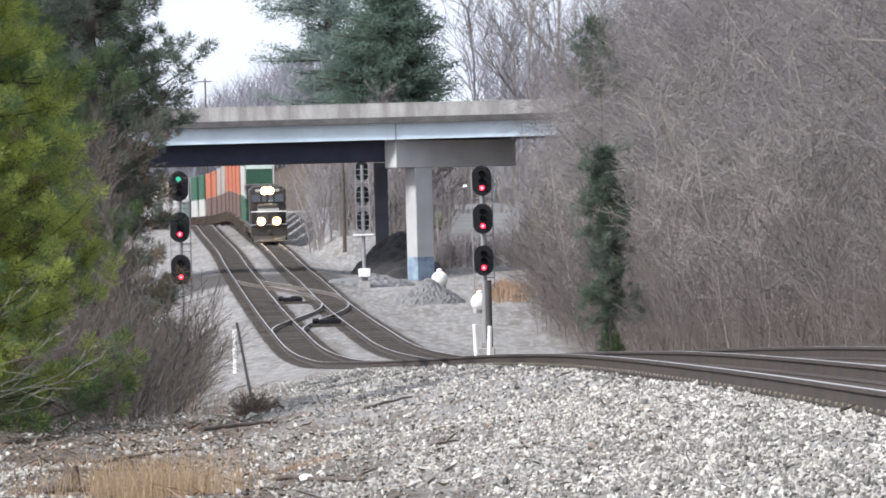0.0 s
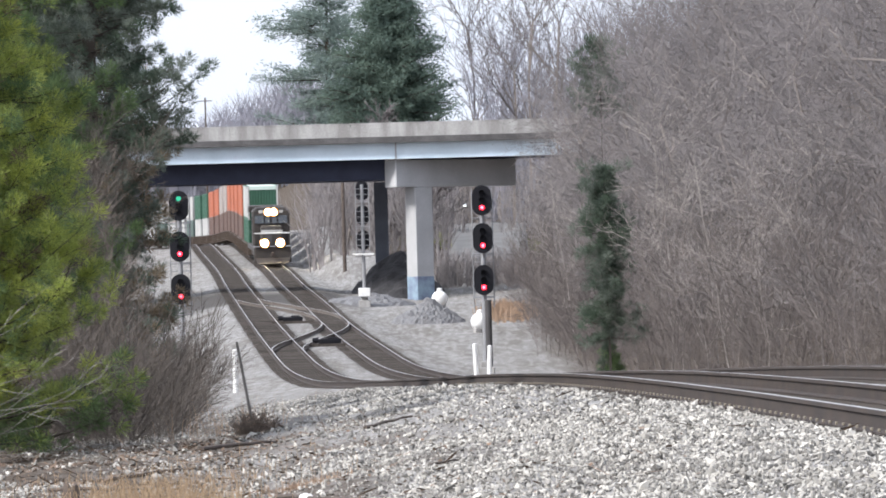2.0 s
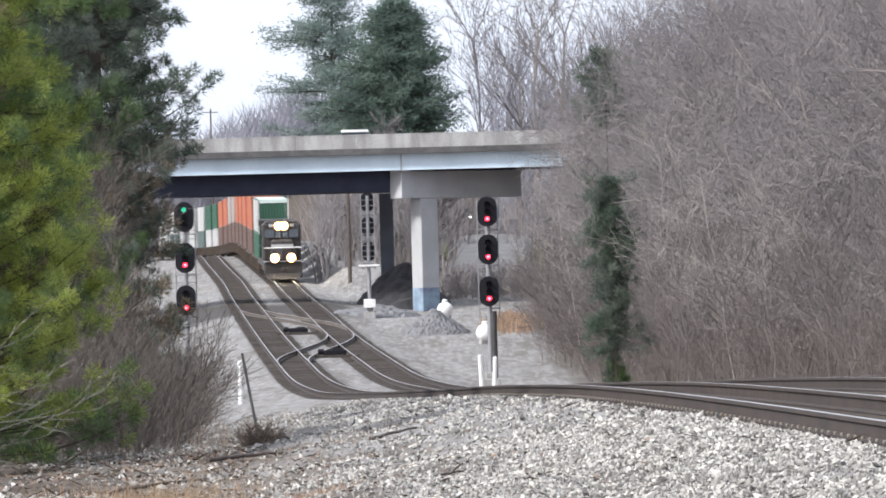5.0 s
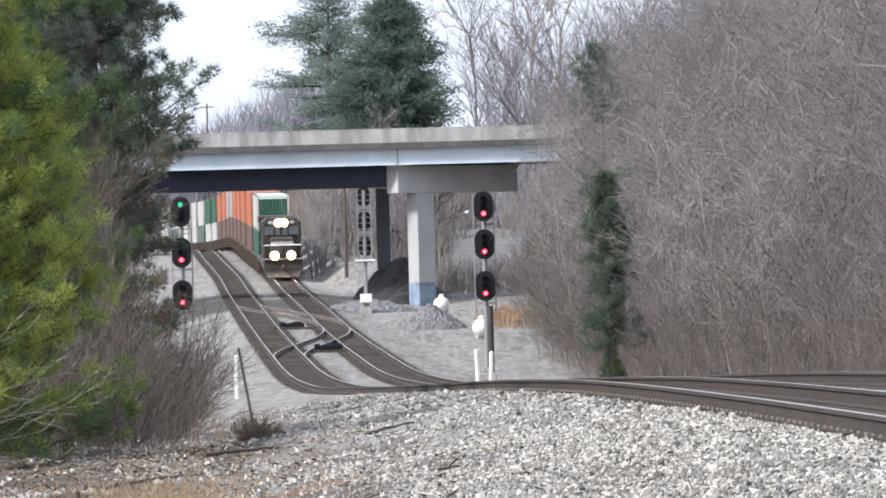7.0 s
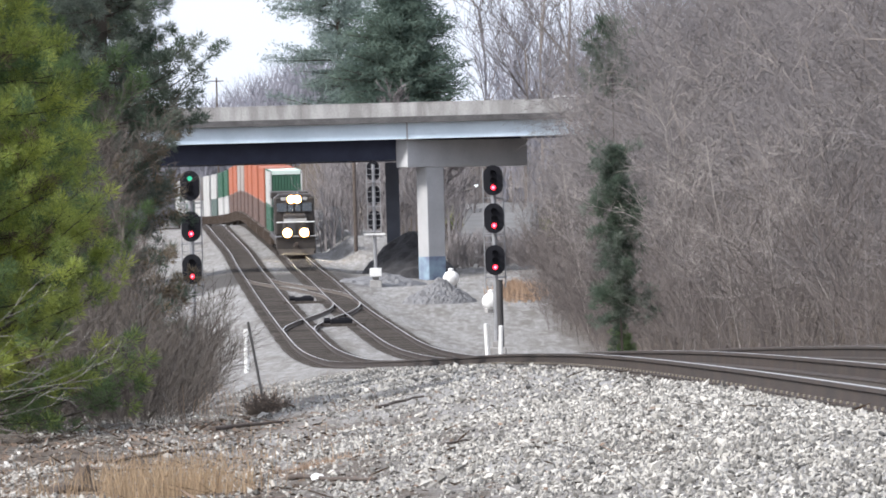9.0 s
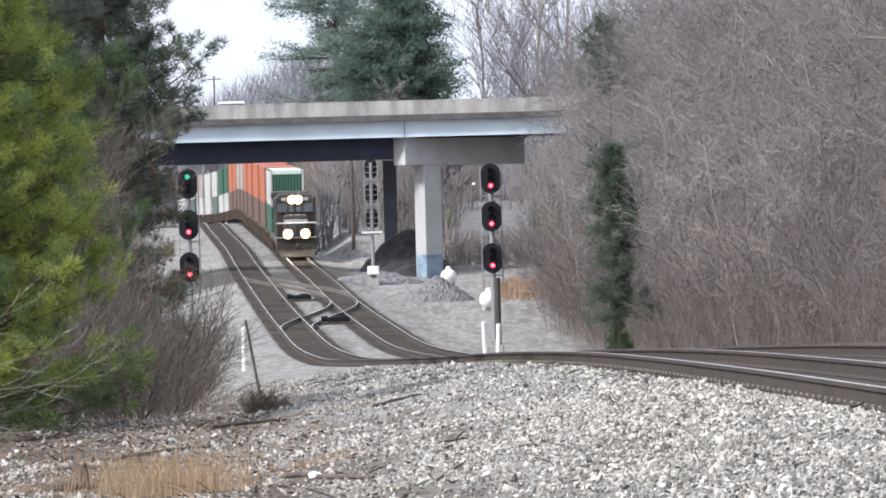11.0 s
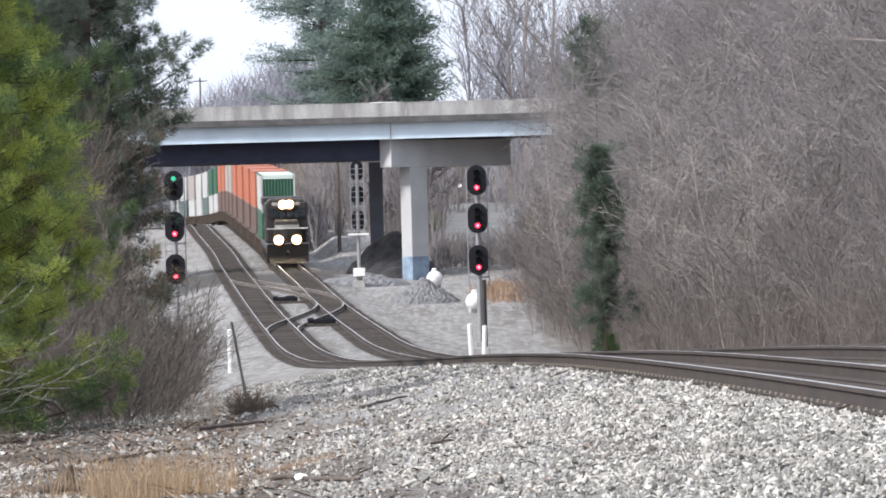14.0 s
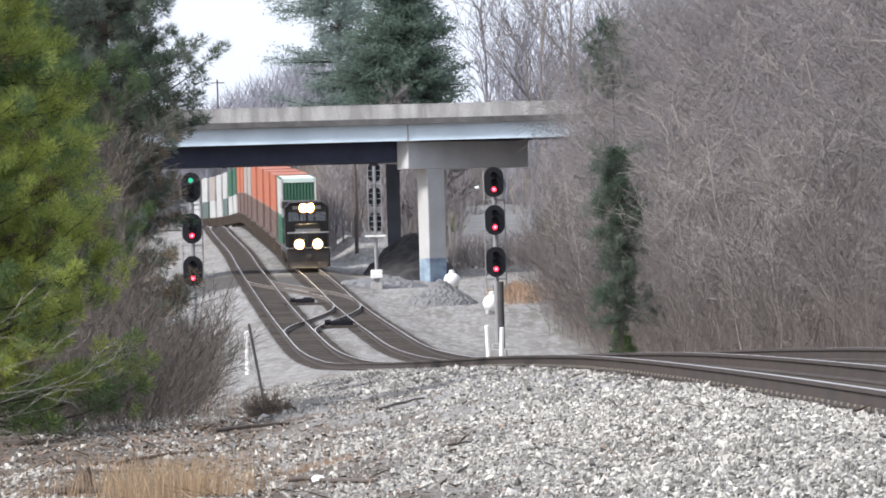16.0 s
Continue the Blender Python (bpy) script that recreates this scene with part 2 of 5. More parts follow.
# ---- mesh helpers ----
def mesh_object(name, verts, faces, mat, parent=None, label="", smooth=False):
    me = bpy.data.meshes.new(name)
    me.from_pydata([tuple(v) for v in verts], [], [tuple(f) for f in faces])
    for m in (mat if isinstance(mat, (list, tuple)) else [mat]):
        me.materials.append(m)
    if smooth:
        me.polygons.foreach_set("use_smooth", [True] * len(me.polygons))
    me.update()
    ob = new(name, me)
    if parent:
        ob.parent = parent
    if label:
        tagged(ob, label)
    return ob


def part(name, bm, mat, parent, label=""):
    me = bpy.data.meshes.new(name)
    bm.normal_update()
    bm.to_mesh(me)
    bm.free()
    for m in (mat if isinstance(mat, (list, tuple)) else [mat]):
        me.materials.append(m)
    ob = new(name, me)
    ob.parent = parent
    if label:
        tagged(ob, label)
    return ob


def thing(name, m, label, category, group="", kind=""):
    ob = new(name)
    ob.empty_display_size = 0.2
    ob.matrix_basis = m
    return tagged(ob, label, category, group, kind)


def box(bm, c, s, bevel=0.0, rz=0.0, rx=0.0, ry=0.0, mat=0):
    m = pose(*c, rx, ry, rz) @ Matrix.Diagonal((*s, 1))
    g = bmesh.ops.create_cube(bm, size=1, matrix=m)
    fs = {f for v in g["verts"] for f in v.link_faces}
    for f in fs:
        f.material_index = mat
    if bevel:
        es = list({e for v in g["verts"] for e in v.link_edges})
        bmesh.ops.bevel(bm, geom=es, offset=bevel, segments=1, affect="EDGES", profile=0.5)
    return bm


def rod(bm, p, q, r1, r2=None, sides=10, mat=0):
    p, q = Vector(p), Vector(q)
    d = q - p
    m = Matrix.Translation((p + q) / 2) @ d.to_track_quat("Z", "Y").to_matrix().to_4x4()
    g = bmesh.ops.create_cone(bm, cap_ends=True, segments=sides, radius1=r1, radius2=r1 if r2 is None else r2, depth=d.length, matrix=m)
    for f in {f for v in g["verts"] for f in v.link_faces}:
        f.material_index = mat
    return bm


def ball(bm, c, r, s=(1, 1, 1), sub=2):
    bmesh.ops.create_icosphere(bm, subdivisions=sub, radius=r, matrix=Matrix.Translation(c) @ Matrix.Diagonal((*s, 1)))
    return bm


def B():
    return bmesh.new()


# ---- the line of the railway ----
def spline(pts):
    xs, ys = np.array([p[0] for p in pts], float), np.array([p[1] for p in pts], float)
    h, dl = np.diff(xs), np.diff(ys) / np.diff(xs)
    t = np.empty(len(xs))
    t[1:-1] = (dl[:-1] * h[1:] + dl[1:] * h[:-1]) / (h[:-1] + h[1:])
    t[0], t[-1] = dl[0], dl[-1]

    def at(x):
        x = np.asarray(x, float)
        i = np.clip(np.searchsorted(xs, x) - 1, 0, len(h) - 1)
        u = (x - xs[i]) / h[i]
        v = ys[i] * (1 + 2 * u) * (1 - u) ** 2 + h[i] * t[i] * u * (1 - u) ** 2 + ys[i + 1] * u * u * (3 - 2 * u) - h[i] * t[i + 1] * u * u * (1 - u)
        v = np.where(x < xs[0], ys[0] + t[0] * (x - xs[0]), v)
        return np.where(x > xs[-1], ys[-1] + t[-1] * (x - xs[-1]), v)
    return at


RAIL_Z = spline([(-60, 0.72), (0, 0.62), (50, 0.526), (63, 0.468), (86, 0.29), (102, 0.06), (129, -0.42), (179, -1.28), (232, -2.04), (275, -2.16),
                 (306, -1.80), (359, -0.98), (408, 0.29), (442, 0.95), (460, 1.32), (478, 1.77), (494, 2.22), (525, 2.98), (567, 4.05), (600, 4.72), (640, 5.30), (690, 5.42), (740, 5.55), (800, 5.85), (900, 6.3)])
LEFT_X = spline([(-60, 8.7), (0, 5.9), (50, 3.45), (63, 2.86), (86, 1.76), (129, -0.24), (179, -2.58), (232, -5.03), (275, -7.02), (306, -8.46),
                 (359, -10.95), (408, -13.5), (442, -15.1), (488, -17.3), (525, -19.25), (567, -21.6), (620, -24.2), (680, -27.3), (730, -30.4), (770, -33.4), (800, -36.0), (850, -41.0), (900, -47.0), (1000, -61.0)])
# where the wood on the right begins
WOOD_X = spline([(-60, 22.0), (0, 19.2), (100, 14.4), (180, 10.6), (250, 7.3), (300, 5.9), (360, 6.2), (420, 7.4), (500, 9.5), (700, 14.0), (900, 18.0)])
GAUGE, SPACING = 1.505, 4.0


def centre(track, y):
    """A point of a track's centre line at rail-top height; track 1 on the left, 2 on the right."""
    return Vector((float(LEFT_X(y)) + GAUGE / 2 + (SPACING if track == 2 else 0), y, float(RAIL_Z(y))))


def earthy(x, y):
    """Uneven patches where brown earth shows between the stones."""
    return 0.35 + 0.55 * (np.sin(2.1 * x + 0.31 * y) + np.sin(1.3 * x - 0.42 * y + 2.0) + np.sin(3.7 * x + 0.83 * y + 1.0))


def road_height(y):
    """Height of the service road, which climbs past the bridge."""
    return -0.55 + 6.65 * np.clip((y - 470) / 95, 0, 1) ** 0.85


def terrain(x, y):
    """Height of the ground, and how much of it is crushed stone and oily, darker bed."""
    x, y = np.asarray(x, float), np.asarray(y, float)
    u = x - LEFT_X(y)
    base = RAIL_Z(y) - 0.20
    far = np.clip((y - 130) / 130, 0, 1)
    e = x - WOOD_X(y)
    drop = np.interp(u, [-60, -8, -4.6, -0.75, 6.3, 8.5], [-0.3, -0.85, -0.66, 0.0, 0.0, -0.45])
    drop_far = np.interp(u, [-60, -8, -4.0, -0.85, 6.3, 8.0], [0.2, -0.75, -0.5, 0.0, 0.0, -0.30])
    z = base + drop * (1 - far) + drop_far * far
    z = z + 0.035 * np.clip((-u - 1.5) / 2, 0, 1) * (np.sin(1.9 * x + 0.7 * y) + np.sin(0.53 * y - 2.3 * x) + 0.7 * np.sin(1.31 * y + 0.9 * x))
    # the wooded hillside on the right, which flattens out beyond the bridge
    z = z + np.interp(e, [0.2, 4, 27], [0, 1.2, 14.0]) * (1 - 0.75 * np.clip((y - 400) / 60, 0, 1))
    z = z + np.clip(y - 560, 0, 900) * 0.028 * np.clip((np.abs(u - 3) - 6) / 25, 0, 1)
    z = z - 0.55 * np.exp(-((x + 1.5) / 3.5) ** 2 - ((y - 434) / 14) ** 2)
    z = z + 1.35 * np.clip((u - 7.6) / 2, 0, 1) * np.clip((y - 466) / 30, 0, 1) * np.clip((1.5 - x) / 2, 0, 1)
    # approach banks of the road bridge
    bank = np.clip(1 - (np.abs(y - 443) - 6) / 14, 0, 1)
    z = np.maximum(z, bank * 32 - 20 - 12 * np.clip((16 - x) / 10, 0, 1) - 30 * np.clip((6 - x) / 5, 0, 1))
    z = np.maximum(z, bank * 32 - 20 - 12 * np.clip((x + 40) / 10, 0, 1) - 30 * np.clip((x + 30) / 5, 0, 1))
    z = np.where((np.abs(x - 3.65) < 4.3) & (y > 472) & (y < 580), np.minimum(z, road_height(y) - 0.3), z)
    gravel = np.interp(u, [-9.5, -5.2], [0, 1]) * np.interp(e, [-1.6, 0.6], [1, 0])
    gravel = np.where(y < 120, np.interp(u, [-9, -6.4, -4.2], [0.0, 0.42, 1]) * np.interp(e, [-1.6, 0.6], [1, 0]), gravel)
    gravel = gravel * np.where(u > 13, np.clip((475 - y) / 15, 0, 1), 1)
    dirt = np.clip(earthy(x, y), 0, 1) * np.clip((-u - 1.2) / 2.5, 0, 1) * np.clip((110 - y) / 20, 0, 1)
    gravel = gravel * (1 - 0.75 * dirt)
    inside = np.minimum(np.abs(u - GAUGE / 2), np.abs(u - GAUGE / 2 - SPACING))
    oil = np.clip((1.5 - inside) / 0.35, 0, 1) * np.clip((y - 150) / 90, 0, 1) * 0.85
    # ballast darker round the far crossover, added to the bed mask
    edge = 1.5 * np.sin(0.9 * y) + 4 * np.sin(0.23 * x + 1.0) + 3 * np.sin(0.61 * x)
    dark_patch = np.clip((y - 396 + edge) / 9, 0, 1) * np.clip((446 - y + edge) / 9, 0, 1) * np.clip((u + 6.5) / 2.5, 0, 1) * np.clip((8.6 - u) / 1.5, 0, 1)
    oil = np.maximum(oil, 0.97 * dark_patch)
    return z, gravel, oil


def ground_z(x, y):
    return float(terrain(x, y)[0])


def build_ground():
    ys = np.concatenate([np.arange(-60, 40, 10), np.arange(40, 130, 0.8), np.arange(130, 460, 2.5), np.arange(460, 700, 4), np.arange(700, 760, 10), np.arange(760, 1400, 60), [1800, 2600, 4000]])
    us = np.concatenate([[-2500, -900, -400, -200, -110, -60, -40], np.arange(-26, -12, 2), np.arange(-12, 16, 0.45), np.arange(16, 44, 2.5), [60, 90, 150, 300, 700, 2500]])
    uu, yy = np.meshgrid(us, ys)
    xx = uu + LEFT_X(np.clip(yy, -60, 900))
    z, g, o = terrain(xx, np.clip(yy, -60, 1400))
    nu = len(us)
    verts = np.stack([xx, yy, z], -1).reshape(-1, 3)
    i = (np.arange(len(ys) - 1)[:, None] * nu + np.arange(nu - 1)).ravel()
    faces = np.stack([i, i + 1, i + nu + 1, i + nu], 1)
    ob = mesh_object("ground", verts.tolist(), faces.tolist(), GROUND, smooth=True)
    for name, val in (("gravel", g), ("oil", o)):
        at = ob.data.attributes.new(name, "FLOAT", "POINT")
        at.data.foreach_set("value", val.ravel().astype(np.float32))
    tagged(ob, "pale grey crushed-stone railway bed between brown leaf-littered banks", "ground", kind="structure")


build_ground()


# ---- rails, ties, crossovers ----
PROFILE = [(-0.075, -0.185), (0.075, -0.185), (0.075, -0.172), (0.012, -0.150), (0.010, -0.050), (0.037, -0.038), (0.037, -0.006), (0.028, 0.0),
           (-0.028, 0.0), (-0.037, -0.006), (-0.037, -0.038), (-0.010, -0.050), (-0.012, -0.150), (-0.075, -0.172)]


def sweep_rail(name, pts, parent, label="", side_mat=None):
    pts = [Vector(p) for p in pts]
    verts, faces, k = [], [], len(PROFILE)
    for i, p in enumerate(pts):
        d = pts[min(i + 1, len(pts) - 1)] - pts[max(i - 1, 0)]
        side = Vector((d.y, -d.x, 0)).normalized()
        verts += [p + side * a + Vector((0, 0, b)) for a, b in PROFILE]
    for i in range(len(pts) - 1):
        for j in range(k):
            a, b = i * k + j, i * k + (j + 1) % k
            faces.append((a, b, b + k, a + k))
    ob = mesh_object(name, verts, faces, [side_mat or RUST, STEEL], parent, label)
    for f in ob.data.polygons:
        f.material_index = 1 if f.index % k == 7 else 0
    return ob


def ties_mesh(name, places, parent, width=2.6):
    verts, faces = [], []
    rng = random.Random(5)
    for p, d in places:
        side = Vector((d.y, -d.x, 0)).normalized()
        fwd = Vector((d.x, d.y, d.z)).normalized()
        w, sh = width / 2, rng.uniform(-0.06, 0.06)
        k = len(verts)
        for sx, sy, sz in ((-1, -1, 0), (1, -1, 0), (1, 1, 0), (-1, 1, 0), (-1, -1, 1), (1, -1, 1), (1, 1, 1), (-1, 1, 1)):
            verts.append(p + side * (sx * w + sh) + fwd * (sy * 0.115) + Vector((0, 0, -0.36 + sz * 0.17)))
        faces += [(k + 4, k + 5, k + 6, k + 7), (k, k + 1, k + 5, k + 4), (k + 1, k + 2, k + 6, k + 5), (k + 2, k + 3, k + 7, k + 6), (k + 3, k, k + 4, k + 7)]
    return tagged(mesh_object(name, verts, faces, TIE, parent, "dark weathered timber ties"), kind="stuff")


STATIONS = list(np.arange(-40, 130, 2.0)) + list(np.arange(130, 480, 3.5)) + list(np.arange(480, 900, 8))


tie_bm = box(B(), (0, 0, 0), (2.6, 0.23, 0.17), 0.012)
tie_mesh = bpy.data.meshes.new("tie")
tie_bm.to_mesh(tie_mesh)
tie_mesh.materials.append(TIE)


def build_track(track, label):
    t = thing("railway_track", Matrix.Identity(4), label, "railway track", "tracks of the double line")
    for side in (-1, 1):
        sweep_rail("rail", [centre(track, y) + Vector((side * GAUGE / 2, 0, 0)) for y in STATIONS], t, "rust-brown steel rail with a polished top")
    ties_mesh("tie_run", [(centre(track, y), centre(track, y + 1) - centre(track, y)) for y in np.arange(30 + 150 * 0.52, 640, 0.52)], t)
    rng = random.Random(6 + track)
    for y in 30 + 0.52 * np.arange(150):
        p, d = centre(track, y), centre(track, y + 1) - centre(track, y)
        tie = new("tie", tie_mesh)
        tie.parent = t
        tie.matrix_basis = Matrix.Translation(p + Vector((rng.uniform(-0.06, 0.06), 0, -0.275))) @ d.to_track_quat("Y", "Z").to_matrix().to_4x4()
    return t


track_1 = build_track(1, "rust-sided steel railway track with polished rail tops on ballast")
track_2 = build_track(2, "parallel rust-brown railway track that the freight train follows")

# clips that hold the nearest rail, one on every tie
clip_bm = B()
box(clip_bm, (-0.088, 0, -0.148), (0.024, 0.07, 0.026), 0.005)
first_clip = part("rail_clip", clip_bm, material("rail_clip", (0.30, 0.265, 0.21), 0.8, 0.2, vary=0.3), track_1)
first_clip.location = centre(1, 44) + Vector((-GAUGE / 2, 0, 0))
for y in np.arange(44.52, 118, 0.52):
    c = new("rail_clip", first_clip.data)
    c.parent = track_1
    c.location = centre(1, y) + Vector((-GAUGE / 2, 0, 0))


def crossover(y_a, y_b, label):
    """Two curved rails from track 1 at y_a to track 2 at y_b."""
    t = thing("crossover", Matrix.Identity(4), label, "railway switch", "crossovers between the tracks")
    for side in (-1, 1):
        pts = []
        for i in range(41):
            u = i / 40
            s = u * u * (3 - 2 * u)
            y = y_a + (y_b - y_a) * u
            p = centre(1, y)
            pts.append(p + Vector((SPACING * s + side * GAUGE / 2, 0, 0.006)))
        sweep_rail("rail", pts, t, "curved steel rail of the crossover", PALERUST)
    places = []
    for i in range(2, 39):
        y = y_a + (y_b - y_a) * i / 40
        places.append((centre(1, y) + Vector((SPACING / 2, 0, -0.012)), Vector((-0.05, 1, 0))))
    ties_mesh("long_tie_run", places, t, 6.2)
    return t


crossover(304, 364, "near crossover with curved steel rails on long timber ties")
crossover(414, 372, "far crossover with curved steel rails on long timber ties")


def switch_machine(x, y, turn):
    t = thing("switch_machine", pose(x, y, ground_z(x, y), 0, 0, turn) @ Matrix.Scale(0.75, 4), "low black switch machine on timber ties beside the rails", "switch machine", "switch machines")
    part("housing", box(box(B(), (0, 0, 0.34), (1.5, 0.6, 0.36), 0.06), (0.2, 0, 0.55), (0.7, 0.5, 0.12), 0.04), BLACK, t)
    part("motor_cover", rod(B(), (-0.75, 0, 0.42), (-1.15, 0, 0.42), 0.2, 0.17, 12), BLACK, t)
    part("throw_rod", rod(B(), (-0.9, 0.15, 0.18), (-2.2, 0.15, 0.18), 0.035), RUST, t)
    part("base_tie", box(box(B(), (0, -0.4, 0.08), (3.2, 0.24, 0.2), 0.02), (0, 0.4, 0.08), (3.2, 0.24, 0.2), 0.02), TIE, t)


switch_machine(-5.9, 319.5, 8)
switch_machine(-8.9, 368.0, 5)


# ---- the road bridge ----
BRIDGE = Matrix.Translation(EYE) @ Matrix.Scale(1.04, 4) @ Matrix.Translation(-EYE)


def i_beam(a, b, y, z0, z1, wide, web, flange):
    """A rolled beam along x from a to b."""
    h, w, e = wide / 2, web / 2, flange
    sec = [(-h, z0), (h, z0), (h, z0 + e), (w, z0 + e), (w, z1 - e), (h, z1 - e), (h, z1), (-h, z1), (-h, z1 - e), (-w, z1 - e), (-w, z0 + e), (-h, z0 + e)]
    bm = B()
    ends = [[bm.verts.new((x, y + p, z)) for p, z in sec] for x in (a, b)]
    for i in range(12):
        j = (i + 1) % 12
        bm.faces.new((ends[0][i], ends[0][j], ends[1][j], ends[1][i]))
    bm.faces.new(ends[0])
    bm.faces.new(ends[1][::-1])
    bmesh.ops.recalc_face_normals(bm, faces=list(bm.faces))
    return bm


def build_bridge():
    t = thing("road_bridge", BRIDGE, "weathered concrete and pale blue steel road bridge over the tracks", "bridge")
    x0, xj, x1 = -46.0, -3.05, 30.0
    yn = 420.45

    part("deck", box(box(B(), ((x0 + xj) / 2, yn + 4.6, 10.62), (xj - x0 - 0.06, 10.4, 0.34)), ((x1 + xj) / 2, yn + 4.6, 10.62), (x1 - xj - 0.06, 10.4, 0.34)), CONCRETE, t, "grey concrete road deck")
    for k, y in enumerate((yn - 0.42, yn + 9.6)):
        wall = part("parapet_coping", box(B(), ((x0 + x1) / 2, y + 0.02, 11.76), (x1 - x0, 0.36, 0.07), 0.02), CONCRETE, t, "rain-streaked concrete coping")
        n = 19
        for i in range(n):
            a, b = x0 + (x1 - x0) * i / n, x0 + (x1 - x0) * (i + 1) / n
            part("parapet_panel", box(B(), ((a + b) / 2, y, 11.26), (b - a - 0.02, 0.3, 0.93), 0.02), CONCRETE, t)
    for nm, a, b in (("girder", x0, xj - 0.05), ("girder", xj + 0.05, x1)):
        part(nm, i_beam(a, b, yn, 9.375, 10.745, 0.42, 0.03, 0.05), GIRDER, t, "pale blue painted steel outer girder")
    # darker strip along the full length of the deck edge
    part("deck_edge_strip", box(B(), ((x0 + x1) / 2, yn - 0.612, 10.66), (x1 - x0, 0.03, 0.40), 0.01), DARKEDGE, t, "dark strip along the edge of the deck")
    bm = B()
    box(bm, (xj, yn - 0.03, 10.05), (0.10, 0.10, 1.32))
    part("joint_plate", bm, GREYMETAL, t)
    # inner girders carry the underside's shade in their colour
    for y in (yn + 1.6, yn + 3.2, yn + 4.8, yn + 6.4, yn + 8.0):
        part("inner_girder", i_beam(x0, xj - 0.8, y, 8.03, 10.43, 0.55, 0.06, 0.06), DECKSHADE, t, "deep steel inner girder coloured dark for deck shade")
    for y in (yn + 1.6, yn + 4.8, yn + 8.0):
        part("inner_girder", box(B(), ((x1 + xj) / 2 + 0.4, y, 9.9), (x1 - xj - 0.8, 0.3, 1.1)), DECKSHADE, t, "steel inner girder coloured dark for deck shade")


build_bridge()


def build_pier():
    # the pier stands askew to the road
    x, y = -2.5, 438.0
    g = ground_z(-1.6, 438) - 0.3
    t = thing("bridge_pier", pose(x, y, g, 0, 0, 38), "tall pale concrete hammerhead pier with painted-over base under the bridge", "bridge pier")
    h = 7.73 - g
    part("cap", box(B(), (4.45, 0.68, h + 0.95), (10.6, 1.3, 1.88), 0.03), PIER, t, "long concrete cap beam")
    part("column", box(B(), (1.55, 0.65, h / 2), (1.5, 1.18, h), 0.04), PIER, t)
    part("paint_band", box(B(), (1.55, 0.65, 0.3 + 0.85), (1.512, 1.192, 1.7), 0.04), GRAFFITI, t, "blue-grey overpainted band at the foot")


build_pier()
# column below the deck, its shade put into the dark colour
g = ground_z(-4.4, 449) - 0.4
dark_pier = thing("bridge_pier", pose(-4.4, 449.0, g), "steel column coloured blue-grey for shade under the bridge deck", "bridge pier")
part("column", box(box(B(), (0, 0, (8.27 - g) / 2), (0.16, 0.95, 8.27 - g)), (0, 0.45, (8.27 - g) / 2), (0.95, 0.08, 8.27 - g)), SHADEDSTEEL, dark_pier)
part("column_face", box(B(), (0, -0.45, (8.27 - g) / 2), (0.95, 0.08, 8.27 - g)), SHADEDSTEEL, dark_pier)


